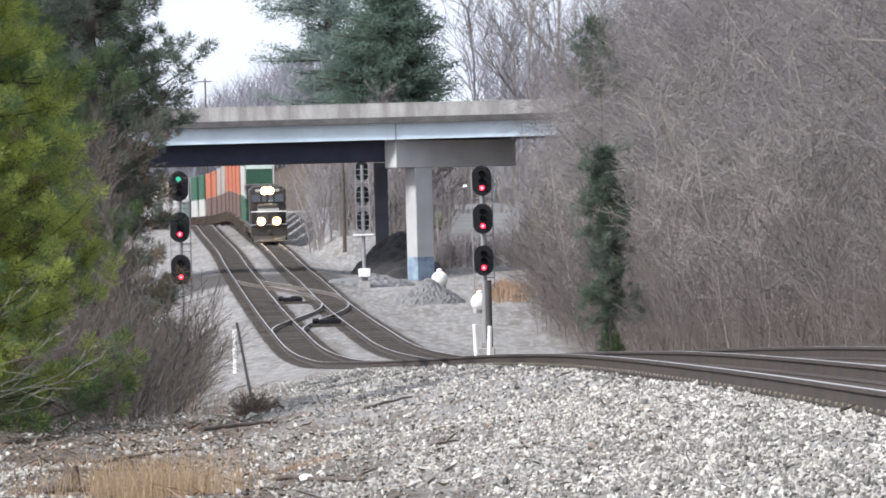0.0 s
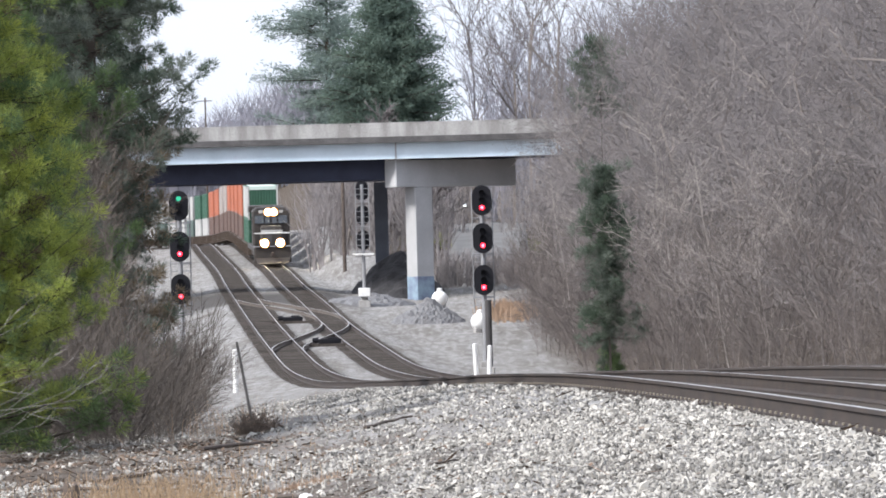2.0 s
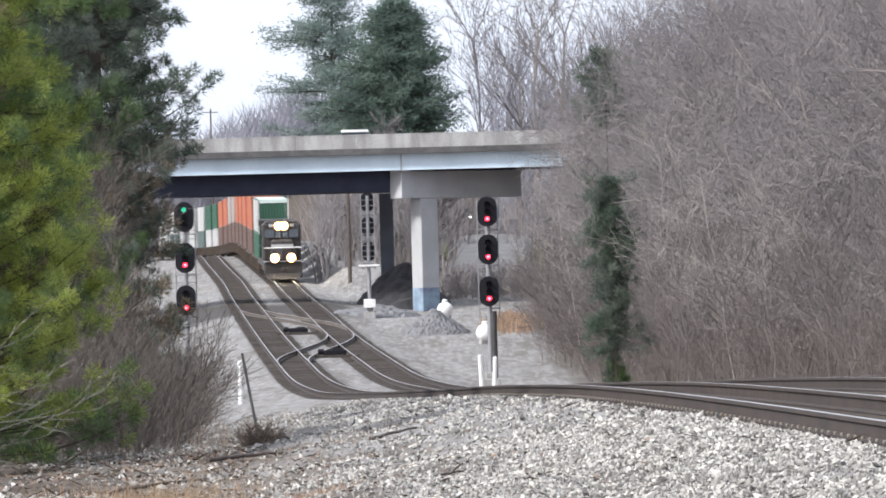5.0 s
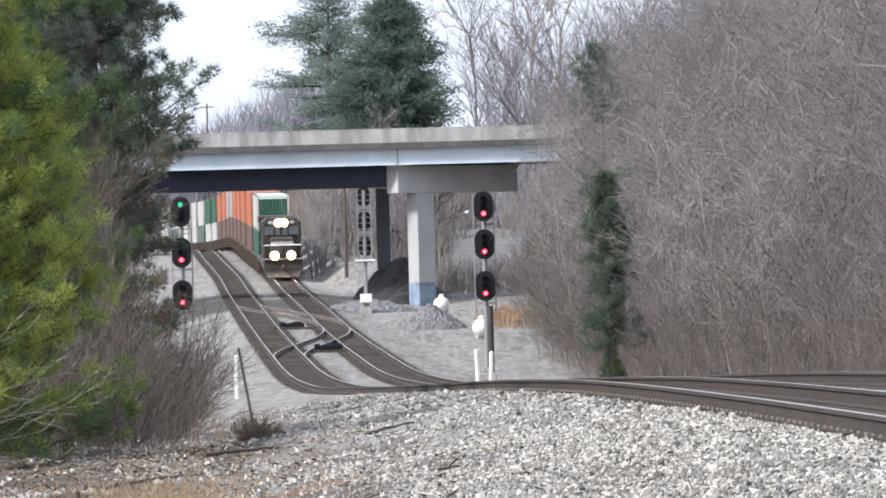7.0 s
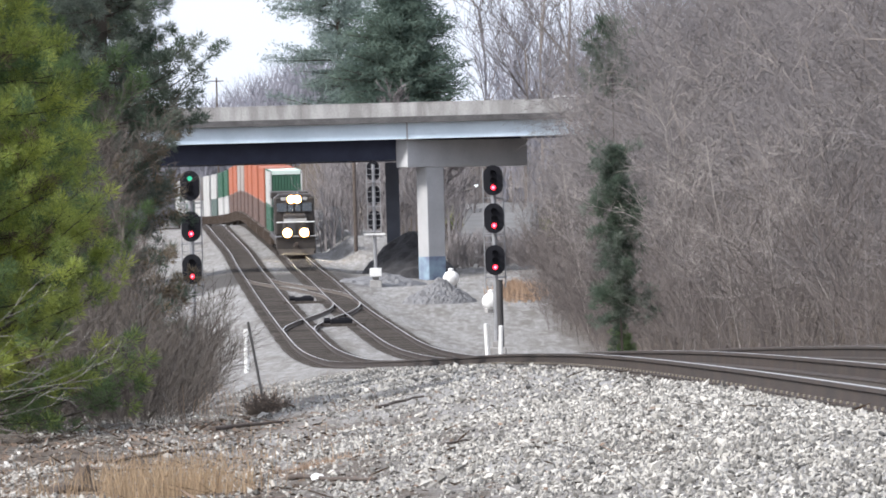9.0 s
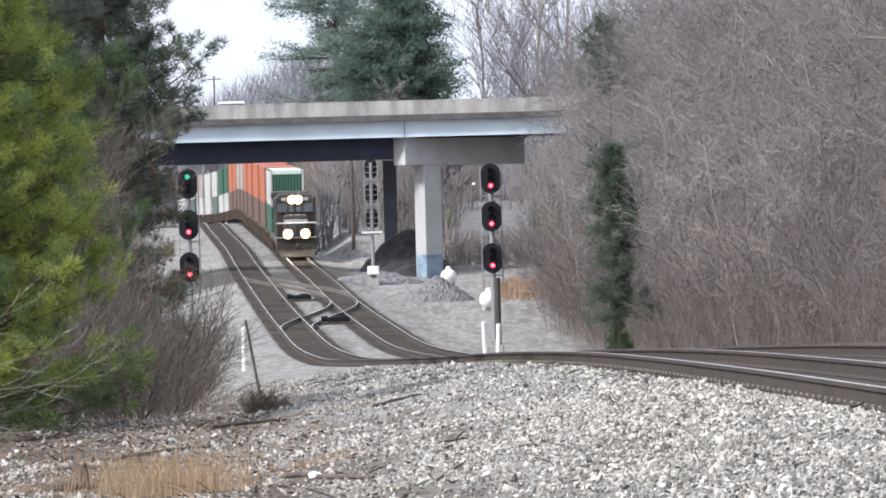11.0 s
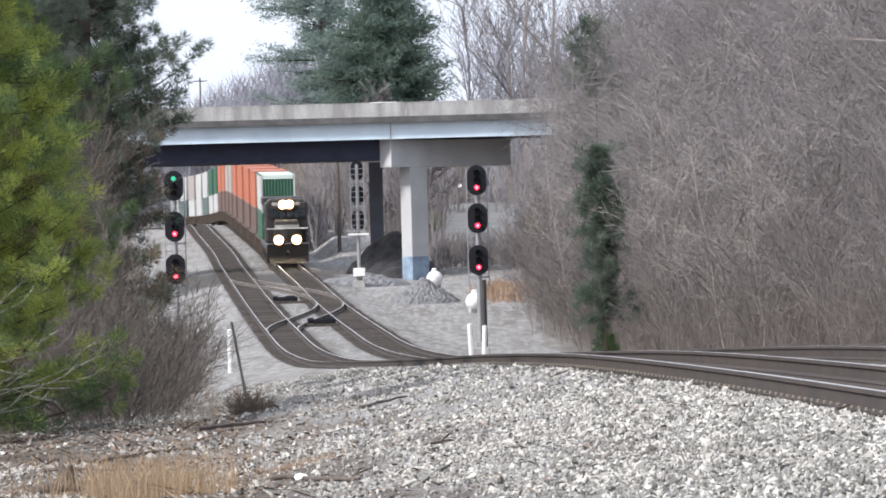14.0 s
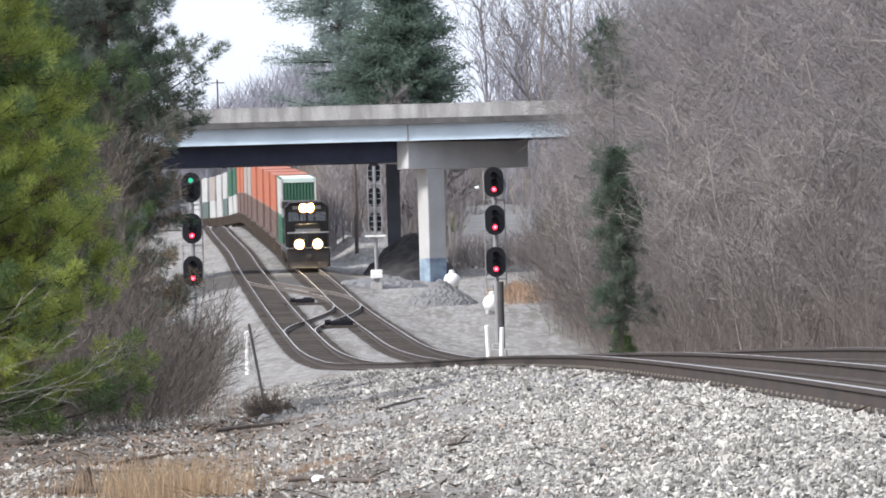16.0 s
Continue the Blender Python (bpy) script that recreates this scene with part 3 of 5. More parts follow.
# ---- signals ----
def build_signal(m, base_z, heads, aspects, label, back=False):
    """heads: heights of the three lamp units above z=0; the mast stands on base_z."""
    t = thing("railway_signal", m, label, "railway signal", "railway signals")
    top = heads[0] + 0.4
    part("mast", rod(B(), (0, 0.30, base_z), (0, 0.30, top), 0.12, 0.10, 12), GREYMETAL, t, "galvanised tubular mast")
    part("foot", box(box(B(), (0, 0.3, base_z + 0.25), (0.75, 0.75, 0.5), 0.04), (0, 0.3, base_z + 0.62), (0.42, 0.42, 0.25), 0.03), CONCRETE, t)
    lo = heads[2] - 1.15
    for sx in (-0.42, 0.42):
        part("ladder_rail", rod(B(), (sx, 0.55, lo), (sx, 0.55, top + 0.1), 0.028, sides=6), GREYMETAL, t)
    z = lo + 0.1
    while z < top:
        part("rung", rod(B(), (-0.42, 0.55, z), (0.42, 0.55, z), 0.018, sides=5), GREYMETAL, t)
        z += 0.36
    for hz in heads:
        part("platform_bracket", box(box(B(), (0, 0.42, hz - 0.72), (0.95, 0.3, 0.05)), (0, 0.2, hz - 0.4), (0.2, 0.3, 0.12)), GREYMETAL, t)
    for hz, asp in zip(heads, aspects):
        # oval backing plate
        bm = B()
        ring = []
        for i in range(28):
            a = 2 * math.pi * i / 28
            cx, cz = 0.41 * math.cos(a), 0.41 * math.sin(a) + (0.22 if math.sin(a) >= 0 else -0.22)
            ring.append((cx, cz))
        fr = [bm.verts.new((a, 0.0, hz + b)) for a, b in ring]
        bk = [bm.verts.new((a, 0.03, hz + b)) for a, b in ring]
        bm.faces.new(fr)
        bm.faces.new(bk[::-1])
        for i in range(28):
            j = (i + 1) % 28
            bm.faces.new((fr[i], bk[i], bk[j], fr[j]))
        head = part("signal_head", bm, BLACK, t, "black oval signal head")
        part("lamp_case", box(B(), (0, 0.14, hz), (0.36, 0.22, 0.98), 0.05), BLACK, head)
        for k, dz in enumerate((0.30, 0.0, -0.30)):
            bm = B()
            n = 14
            rows = []
            for depth in (0.0, -0.26):
                rows.append([bm.verts.new((0.125 * math.cos(math.pi * (-0.18 + 1.36 * i / n)), depth if depth == 0 else depth * (0.35 + 0.65 * max(0, math.sin(math.pi * (-0.18 + 1.36 * i / n)))), hz + dz + 0.125 * math.sin(math.pi * (-0.18 + 1.36 * i / n)))) for i in range(n + 1)])
            for i in range(n):
                bm.faces.new((rows[0][i], rows[0][i + 1], rows[1][i + 1], rows[1][i]))
            part("hood", bm, BLACK, head)
            lit = (asp == "green" and k == 0) or (asp == "red" and k == 2)
            mat = {"green": GREEN, "red": RED}[asp] if lit else BLACK
            lens = part("lens", rod(B(), (0, -0.004, hz + dz), (0, -0.03, hz + dz), 0.105, 0.10, 16), mat, head, f"lit {asp} signal lens" if lit else "")
            if lit and asp == "red":
                part("lens_core", rod(B(), (0, -0.03, hz + dz), (0, -0.04, hz + dz), 0.06, 0.05, 12), PALE_RED, lens)
    return t


def signal_at(x, y, heads, aspects, label, turn=0):
    g = ground_z(x, y)
    return build_signal(pose(x, y, 0, 0, 0, turn), g - 0.05, heads, aspects, label)


right_signal = signal_at(1.61, 263.5, (4.70, 3.12, 1.38), ("red", "red", "red"), "three-head railway signal showing red over red over red")
signal_at(-11.0, 263.5, (4.80, 3.10, 1.33), ("green", "red", "red"), "three-head railway signal showing green over red over red")
part("mast_sleeve", rod(B(), (0.14, 0.3, ground_z(1.61, 263.5)), (0.14, 0.3, 0.55), 0.16, 0.16, 14), POLE, right_signal, "dark grey-brown sleeve round the mast")
back = signal_at(-5.15, 403.6, (7.1, 5.55, 3.95), ("red", "red", "red"), "three-head railway signal seen from behind beside the bridge", 180)
part("service_platform", box(B(), (0, 0.35, 3.05), (1.35, 0.6, 0.12), 0.01), WHITE, back, "pale service platform")
gz = ground_z(-5.15, 403.6)
part("junction_box", box(B(), (0, 0.65, gz + 0.95), (0.75, 0.4, 0.55), 0.03), WHITE, back, "white junction box")


# ---- posts, tanks, cabinets ----
def marker_post(x, y, h, r, label, lean=0.0, mat=WHITE, name="marker_post"):
    g = ground_z(x, y)
    t = thing(name, pose(x, y, g - 0.1, 0, lean, 0), label, "post", "trackside posts")
    part("post", rod(B(), (0, 0, 0), (0, 0, h), r, r * 0.92, 10), mat, t)
    part("cap", ball(B(), (0, 0, h), r * 0.95, (1, 1, 0.5)), mat, t)


marker_post(-7.95, 237.5, 1.68, 0.105, "white-painted round marker post in gravel")
marker_post(1.16, 252.3, 1.45, 0.10, "white-painted bollard before the signal", -2)
marker_post(1.66, 252.3, 1.45, 0.10, "white-painted bollard before the signal", 2)


def propane_tank(x, y, r, label, buried=-0.12):
    g = ground_z(x, y)
    t = thing("propane_tank", pose(x, y, g - buried, 0, 0, 20), label, "gas tank", "white gas tanks")
    bm = B()
    bmesh.ops.create_uvsphere(bm, u_segments=24, v_segments=14, radius=r, matrix=Matrix.Translation((0, 0, r * 0.95 + 0.1)) @ Matrix.Diagonal((1, 1.0, 0.95, 1)))
    part("vessel", bm, WHITE, t, "rounded white steel vessel")
    part("valve_dome", ball(rod(B(), (0, 0, r * 1.85), (0, 0, r * 1.9 + 0.2), r * 0.36, r * 0.34, 14), (0, 0, r * 1.9 + 0.2), r * 0.33, (1, 1, 0.4)), WHITE, t)
    part("saddle", box(B(), (0, 0, 0.1), (r * 1.3, r * 0.9, 0.25), 0.02), CONCRETE, t)


propane_tank(1.86, 347.5, 0.52, "rounded white gas tank with a valve dome on gravel")
propane_tank(-0.35, 384.0, 0.5, "rounded white gas tank half behind a gravel heap", -0.45)


def cabinet(x, y, w, h, label):
    g = ground_z(x, y)
    t = thing("equipment_cabinet", pose(x, y, g, 0, 0, -6), label, "cabinet", "trackside cabinets")
    part("body", box(B(), (0, 0, h / 2 + 0.1), (w, w * 0.8, h), 0.03), CABINET, t)
    part("roof", box(B(), (0, 0, h + 0.13), (w + 0.14, w * 0.8 + 0.14, 0.08), 0.02), CABINET, t)
    part("door", box(B(), (0, -w * 0.4 - 0.01, h / 2 + 0.1), (w * 0.84, 0.03, h * 0.88), 0.01), CABINET, t)
    part("plinth", box(B(), (0, 0, 0.03), (w + 0.2, w * 0.8 + 0.2, 0.3), 0.02), CONCRETE, t)


cabinet(-9.75, 517.0, 1.1, 2.3, "tall pale grey metal equipment cabinet on a concrete plinth")
cabinet(-15.2, 336.0, 0.6, 1.4, "small pale grey metal trackside cabinet by the brush")


marker_post(-2.9, 95.0, 1.5, 0.023, "dark rusty steel post leaning over the gravel", -9.5, POLE, "leaning_post")


def utility_pole(x, y, h, label):
    g = ground_z(x, y)
    t = thing("utility_pole", pose(x, y, g - 0.3), label, "utility pole", "poles beyond the bridge")
    part("shaft", rod(B(), (0, 0, 0), (0, 0, h), 0.16, 0.11, 10), WOOD, t)
    part("crossarm", box(B(), (0, 0, h - 0.5), (2.0, 0.12, 0.14), 0.01), WOOD, t)
    return t


utility_pole(-7.6, 482.0, 11.0, "weathered wooden utility pole beyond the bridge")
utility_pole(-33.6, 905.0, 28.0 - ground_z(-33.6, 905.0), "tall wooden utility pole above the far wood")


def street_lamp(x, y, h):
    g = ground_z(x, y)
    t = thing("street_lamp", pose(x, y, g - 0.2), "dark street lamp pole with a lit white lamp head", "street lamp")
    part("pole", rod(B(), (0, 0, 0), (0, 0, h), 0.10, 0.07, 10), POLE, t)
    part("arm", rod(B(), (0, 0, h - 0.1), (1.0, 0, h), 0.05, 0.04, 8), POLE, t)
    part("lamp_head", box(B(), (1.1, -0.05, h - 0.02), (0.5, 0.3, 0.14), 0.04), GREYMETAL, t)
    part("lens", ball(B(), (1.1, -0.1, h - 0.12), 0.16), material("lamp_glow", (0.9, 0.95, 1.0), 0.3, glow=2.5, bump=0), t, "lit white lamp lens")


street_lamp(0.8, 556.0, 4.2)
sign = thing("trackside_sign", pose(-15.7, 336.0, ground_z(-15.7, 336) - 0.1), "small teal sign on a steel post beside the brush", "sign")
part("post", rod(B(), (0, 0, 0), (0, 0, 2.4), 0.04, sides=8), GREYMETAL, sign)
part("plate", box(B(), (0, -0.06, 2.2), (0.8, 0.03, 0.32), 0.008), TEAL, sign)

# ---- heaps, banks and paving by the bridge ----
def mound(name, cx, cy, rx, ry, h, mat, label, category, seed, rough=0.06, step=0.25, base=None):
    rng = np.random.default_rng(seed)
    nx, ny = int(2 * rx / step) + 1, int(2 * ry / step) + 1
    verts, faces = [], []
    for j in range(ny):
        for i in range(nx):
            x, y = cx - rx + 2 * rx * i / (nx - 1), cy - ry + 2 * ry * j / (ny - 1)
            q = math.hypot((x - cx) / rx, (y - cy) / ry)
            z = ground_z(x, y) - 0.12
            if q < 1:
                z += 0.1 + h * (1 - q) ** 0.9 + rng.normal(0, rough) + 0.25 * h * noise.noise(Vector((x * 0.9, y * 0.9, seed))) * (1 - q)
            verts.append((x, y, z))
    for j in range(ny - 1):
        for i in range(nx - 1):
            k = j * nx + i
            faces.append((k, k + 1, k + nx + 1, k + nx))
    return tagged(mesh_object(name, verts, faces, mat), label, category, kind="stuff")


HEAP = material("grey_gravel_heap", (0.205, 0.205, 0.213), 0.95, vary=0.3, scale=2.5, fine=16, bump=0.8, dist=0.08, second=(0.16, 0.157, 0.16))
mound("gravel_heap", -1.05, 372.0, 2.25, 2.8, 1.45, HEAP, "heap of grey crushed stone beside the track", "gravel heap", 4, 0.055, 0.12)
# this bank's dark colour includes the bridge's shade
mound("riprap_bank", -3.3, 447.0, 3.4, 7.0, 3.2, SHADEBANK, "rubble bank coloured dark for shade under the bridge", "bank", 7, 0.12, 0.5)
mound("gravel_heap", -4.7, 407.0, 3.0, 4.0, 0.75, HEAP, "low heap of grey stone at the signal foot", "gravel heap", 9)


def paved_slope():
    verts, faces = [], []
    n, m = 24, 8
    for j in range(n + 1):
        u = j / n
        y = 470 + 95 * u
        w = 2.9 + 0.7 * u
        cx = 3.6 + 0.1 * u
        for i in range(m + 1):
            x = cx + w * (2 * i / m - 1)
            verts.append((x, y, float(road_height(y)) + 0.05 * math.cos(math.pi * (2 * i / m - 1))))
    for j in range(n):
        for i in range(m):
            k = j * (m + 1) + i
            faces.append((k, k + 1, k + m + 2, k + m + 1))
    ob = mesh_object("service_road", verts, faces, PAVING, smooth=True)
    so = ob.modifiers.new("thick", "SOLIDIFY")
    so.thickness, so.offset = 0.3, -1
    tagged(ob, "grey paved service road that climbs past the bridge", "road", kind="structure")


paved_slope()


# ---- plants ----
def tubes(segs):
    """Three-sided tapered sticks as vertices and faces."""
    s = np.array(segs, float)
    p, q, r1, r2 = s[:, 0:3], s[:, 3:6], s[:, 6:7], s[:, 7:8]
    d = q - p
    d /= np.linalg.norm(d, axis=1, keepdims=True) + 1e-9
    ref = np.where(np.abs(d[:, 2:3]) > 0.9, np.array([[1.0, 0, 0]]), np.array([[0, 0, 1.0]]))
    a = np.cross(d, ref)
    a /= np.linalg.norm(a, axis=1, keepdims=True)
    b = np.cross(d, a)
    rings = []
    for c, r in ((p, r1), (q, r2)):
        for k in range(3):
            an = 2 * math.pi * k / 3
            rings.append(c + r * (a * math.cos(an) + b * math.sin(an)))
    v = np.stack(rings, 1).reshape(-1, 3)
    i = np.arange(len(s))[:, None] * 6
    tip = r2[:, 0] <= 0
    k, c = i[~tip], i[tip]
    f = np.concatenate([k + [[0, 1, 4, 3]], k + [[1, 2, 5, 4]], k + [[2, 0, 3, 5]]]).tolist()
    f += np.concatenate([c + [[0, 1, 3]], c + [[1, 2, 3]], c + [[2, 0, 3]]]).tolist()
    used = np.ones(len(v), bool)
    used[(c + [[4, 5]]).ravel()] = False
    order = np.cumsum(used) - 1
    return v[used].tolist(), [[int(order[j]) for j in face] for face in f]


def limb(rng, segs, p, d, length, r, level, sp):
    """A limb that bends, thins and forks; sp: levels, forks, spread, lift, thinnest twig."""
    n = 4 if level == 0 else (3 if level < sp["levels"] else 2)
    step = length / n
    for i in range(n):
        d = (d + Vector((rng.gauss(0, sp["bend"]), rng.gauss(0, sp["bend"]), rng.gauss(0, sp["bend"]) + sp["lift"]))).normalized()
        q = p + d * step
        r2 = max(r * (1 - 0.55 / n), sp["thin"])
        segs.append((*p, *q, r, 0.0 if level == sp["levels"] and i == n - 1 else r2))
        p, r = q, r2
        if level < sp["levels"] and (level > 0 or i >= sp["clear"]):
            for _ in range(sp["forks"] if level else sp["forks0"]):
                side = Vector((rng.gauss(0, 1), rng.gauss(0, 1), rng.gauss(0, 0.5))).normalized()
                nd = (d * (1 - sp["spread"]) + side * sp["spread"]).normalized()
                lo, hi = sp.get("ratio", (0.42, 0.68)) if level else sp.get("ratio0", (0.28, 0.42))
                limb(rng, segs, p, nd, length * rng.uniform(lo, hi), max(r * 0.55, sp["thin"]), level + 1, sp)


def bare_tree(seed, height, bark, twig, sp, name="bare_tree", label="", group="", category="tree"):
    rng = random.Random(seed)
    t = thing(name, Matrix.Identity(4), label, category, group)
    segs = []
    stems = sp.get("stems", 1)
    for k in range(stems):
        a = rng.uniform(0, 6.28)
        lean = sp.get("lean", 0.06)
        off = Vector((math.cos(a), math.sin(a), 0)) * (sp.get("foot", 0.0) * rng.random())
        d = Vector((math.cos(a) * lean * rng.uniform(0.3, 1.4), math.sin(a) * lean * rng.uniform(0.3, 1.4), 1)).normalized()
        limb(rng, segs, off - Vector((0, 0, 0.2)), d, height * rng.uniform(0.75, 1.0), sp["r"] * rng.uniform(0.7, 1.1), 0, sp)
    limit = sp["thin"] * 1.7 if stems == 1 else 9.0
    thick = [s for s in segs if s[6] > limit]
    thin = [s for s in segs if s[6] <= limit]
    if thick:
        mesh_object("trunk", *tubes(thick), bark, t)
    if thin:
        tagged(mesh_object("crown", *tubes(thin), twig, t), kind="stuff")
    return t


TALL = dict(levels=3, forks=3, forks0=3, spread=0.52, bend=0.11, lift=0.05, thin=0.005, clear=1, r=0.06, ratio=(0.4, 0.66), ratio0=(0.26, 0.44))
SLIM = dict(levels=3, forks=3, forks0=3, spread=0.50, bend=0.11, lift=0.055, thin=0.0048, clear=0, r=0.028, ratio=(0.42, 0.66), ratio0=(0.22, 0.36))
SCRUB = dict(levels=2, forks=2, forks0=2, spread=0.42, bend=0.15, lift=0.02, thin=0.006, clear=0, r=0.014, stems=5, lean=0.42, foot=0.9, ratio=(0.4, 0.6), ratio0=(0.25, 0.4))
FINE = dict(levels=2, forks=2, forks0=1, spread=0.36, bend=0.15, lift=-0.03, thin=0.0032, clear=0, r=0.007, stems=18, lean=0.36, foot=0.7, ratio=(0.4, 0.6), ratio0=(0.25, 0.45))


def place(source, spots, rng, lo=0.8, hi=1.2, first=True):
    for k, (x, y) in enumerate(spots):
        sc = rng.uniform(lo, hi)
        m = pose(x, y, ground_z(x, y) - 0.1, 0, 0, rng.uniform(0, 360))
        ob = source if (first and k == 0) else copy_thing(source, m)
        ob.matrix_basis = m @ Matrix.Diagonal((sc, sc, sc * rng.uniform(0.9, 1.15), 1))


def needles(rng, centre_pts, n_each, length, width, spread, droop=0.0, along=0.9):
    """Clumps of flat pointed sprays round the given points."""
    verts, faces = [], []
    for c, out in centre_pts:
        for _ in range(n_each):
            d = Vector((rng.gauss(0, 1), rng.gauss(0, 1), rng.gauss(0, 0.8) - droop))
            d = (d.normalized() + out * along).normalized()
            p = c + Vector((rng.gauss(0, spread), rng.gauss(0, spread), rng.gauss(0, spread * 0.7)))
            side = d.cross(Vector((rng.gauss(0, 1), rng.gauss(0, 1), rng.gauss(0, 1)))).normalized()
            ln, w = length * rng.uniform(0.6, 1.3), width * rng.uniform(0.6, 1.3)
            k = len(verts)
            verts += [p + side * w, p + d * ln, p - side * w]
            faces.append((k, k + 1, k + 2))
    return verts, faces


def conifer(seed, height, radius, mat, label, clear=0.15, whorl=0.5, per=7, n_each=5, length=0.5, width=0.07, spread=0.16, shape=0.8, droop=0.1, lift=0.1, group="conifers", along=0.9, gap=1.6, wood=1.0, waist=0.28, tilt=0.15, inner=0.45, girth=1.0):
    rng = random.Random(seed)
    t = thing("conifer", Matrix.Identity(4), label, "tree", group)
    segs = [(0, 0, -0.3, 0, 0, height * 0.6, height * 0.018 * girth, height * 0.010 * girth), (0, 0, height * 0.6, 0.05, 0, height * 0.98, height * 0.010 * girth, 0.01)]
    pts = []
    z = height * clear
    while z < height * 0.99:
        u = (z / height - clear) / (1 - clear)
        reach = radius * max(0.05, (1 - u) ** shape) * (1 - waist + waist * math.sin(u * 23 + seed))
        for _ in range(per):
            a = rng.uniform(0, 6.283)
            ln = reach * rng.uniform(inner, 1.1)
            out = Vector((math.cos(a), math.sin(a), rng.uniform(-tilt, tilt) + lift)).normalized()
            base = Vector((0, 0, z))
            tip = base + out * ln
            segs.append((*base, *tip, (0.012 + 0.012 * ln) * wood, 0.006 * wood))
            m = max(2, int(ln / (spread * gap)))
            for k in range(m):
                f = 0.22 + 0.78 * (k + rng.random()) / m
                pts.append((base + out * ln * f, out))
        z += whorl * rng.uniform(0.7, 1.2)
    mesh_object("trunk", *tubes(segs), PINEBARK, t)
    mesh_object("crown", *needles(rng, pts, n_each, length, width, spread, droop, along), mat, t)
    return t


def tufts(rs, centres, outs, n, length, width, size, along):
    """Soft round tufts of pointed needles at the given points, that grow towards outs."""
    c, o = np.repeat(centres, n, 0), np.repeat(outs, n, 0)
    k = len(c)
    d = rs.normal(size=(k, 3))
    d /= np.linalg.norm(d, axis=1, keepdims=True)
    p = c + d * (size * rs.random((k, 1)) ** 0.5) * 0.8
    d = d + o * along
    d /= np.linalg.norm(d, axis=1, keepdims=True)
    side = np.cross(d, rs.normal(size=(k, 3)))
    side /= np.linalg.norm(side, axis=1, keepdims=True)
    ln, w = length * rs.uniform(0.6, 1.3, (k, 1)), width * rs.uniform(0.7, 1.3, (k, 1))
    return np.stack([p + side * w, p + d * ln, p - side * w], 1).reshape(-1, 3)


def tufted_pine(seed, height, radius, mats, label, clear=0.05, whorl=0.33, per=8, n=120, length=0.09, width=0.006, size=0.12, gap=0.24, shape=0.4, lift=0.12, twigs=2, patch=0.9, girth=1.0, uneven=0.3, lean=0.0):
    """A pine whose limbs fork into short twigs, each with round tufts; mats: two to four tones of needle, which change from tuft to tuft in patches."""
    rng, rs = random.Random(seed), np.random.default_rng(seed)
    t = thing("conifer", Matrix.Identity(4), label, "tree", "conifers")
    bend = Vector((lean, 0, 0))
    segs = [(0, 0, -0.3, *(bend * 0.36 + Vector((0, 0, height * 0.6))), 0.016 * height * girth, 0.010 * height * girth), (*(bend * 0.36 + Vector((0, 0, height * 0.6))), *(bend + Vector((0, 0, height * 0.98))), 0.010 * height * girth, 0.01)]
    cs, os = [], []
    z = height * clear
    while z < height * 0.98:
        u = (z / height - clear) / (1 - clear)
        for _ in range(per):
            a = rng.uniform(0, 6.283)
            reach = radius * max(0.08, (1 - u) ** shape) * (1 - uneven + uneven * math.sin(a * 2 + z * 2.1 + seed)) * rng.uniform(0.6, 1.1)
            p, d = bend * (z / height) ** 2 + Vector((0, 0, z)), Vector((math.cos(a), math.sin(a), rng.uniform(-0.35, 0.25))).normalized()
            m = max(2, int(reach / gap))
            for k in range(m):
                q = p + d * (reach / m)
                segs.append((*p, *q, 0.004 + 0.010 * (reach - k * reach / m), 0.004 + 0.010 * (reach - (k + 1) * reach / m)))
                if (k + 1) / m > 0.3:
                    for _ in range(twigs):
                        e = (d * 0.7 + Vector((rng.gauss(0, 0.6), rng.gauss(0, 0.6), rng.gauss(0.12, 0.45)))).normalized()
                        tip = q + e * gap * rng.uniform(0.3, 1.0)
                        segs.append((*q, *tip, 0.004, 0.002))
                        cs.append(tip)
                        os.append((e + Vector((0, 0, 0.5))).normalized())
                d = (d + Vector((rng.gauss(0, 0.12), rng.gauss(0, 0.12), lift * rng.uniform(0, 1.5)))).normalized()
                p = q
            cs.append(p)
            os.append(d)
        z += whorl * rng.uniform(0.7, 1.2)
    mesh_object("trunk", *tubes(segs), PINEBARK, t)
    v = tufts(rs, np.array(cs), np.array(os), n, length, width, size, 0.7)
    crown = mesh_object("crown", v.tolist(), np.arange(len(v)).reshape(-1, 3).tolist(), mats, t)
    tone = [noise.noise(c * patch + Vector((seed, 0, 0))) + rng.uniform(-0.3, 0.3) for c in cs]
    cut = [-0.28, 0.12, 0.55] if len(mats) == 4 else [-0.15, 0.25] if len(mats) == 3 else [0.0]
    crown.data.polygons.foreach_set("material_index", np.repeat([sum(v > c for c in cut) for v in tone], n))
    return t


def stand(ob, x, y, turn=0.0, lift=0.0):
    ob.matrix_basis = pose(x, y, ground_z(x, y) - 0.1 + lift, 0, 0, turn)
    return ob


def right_edge(y):
    return float(WOOD_X(y)) + 0.6


rng = random.Random(11)
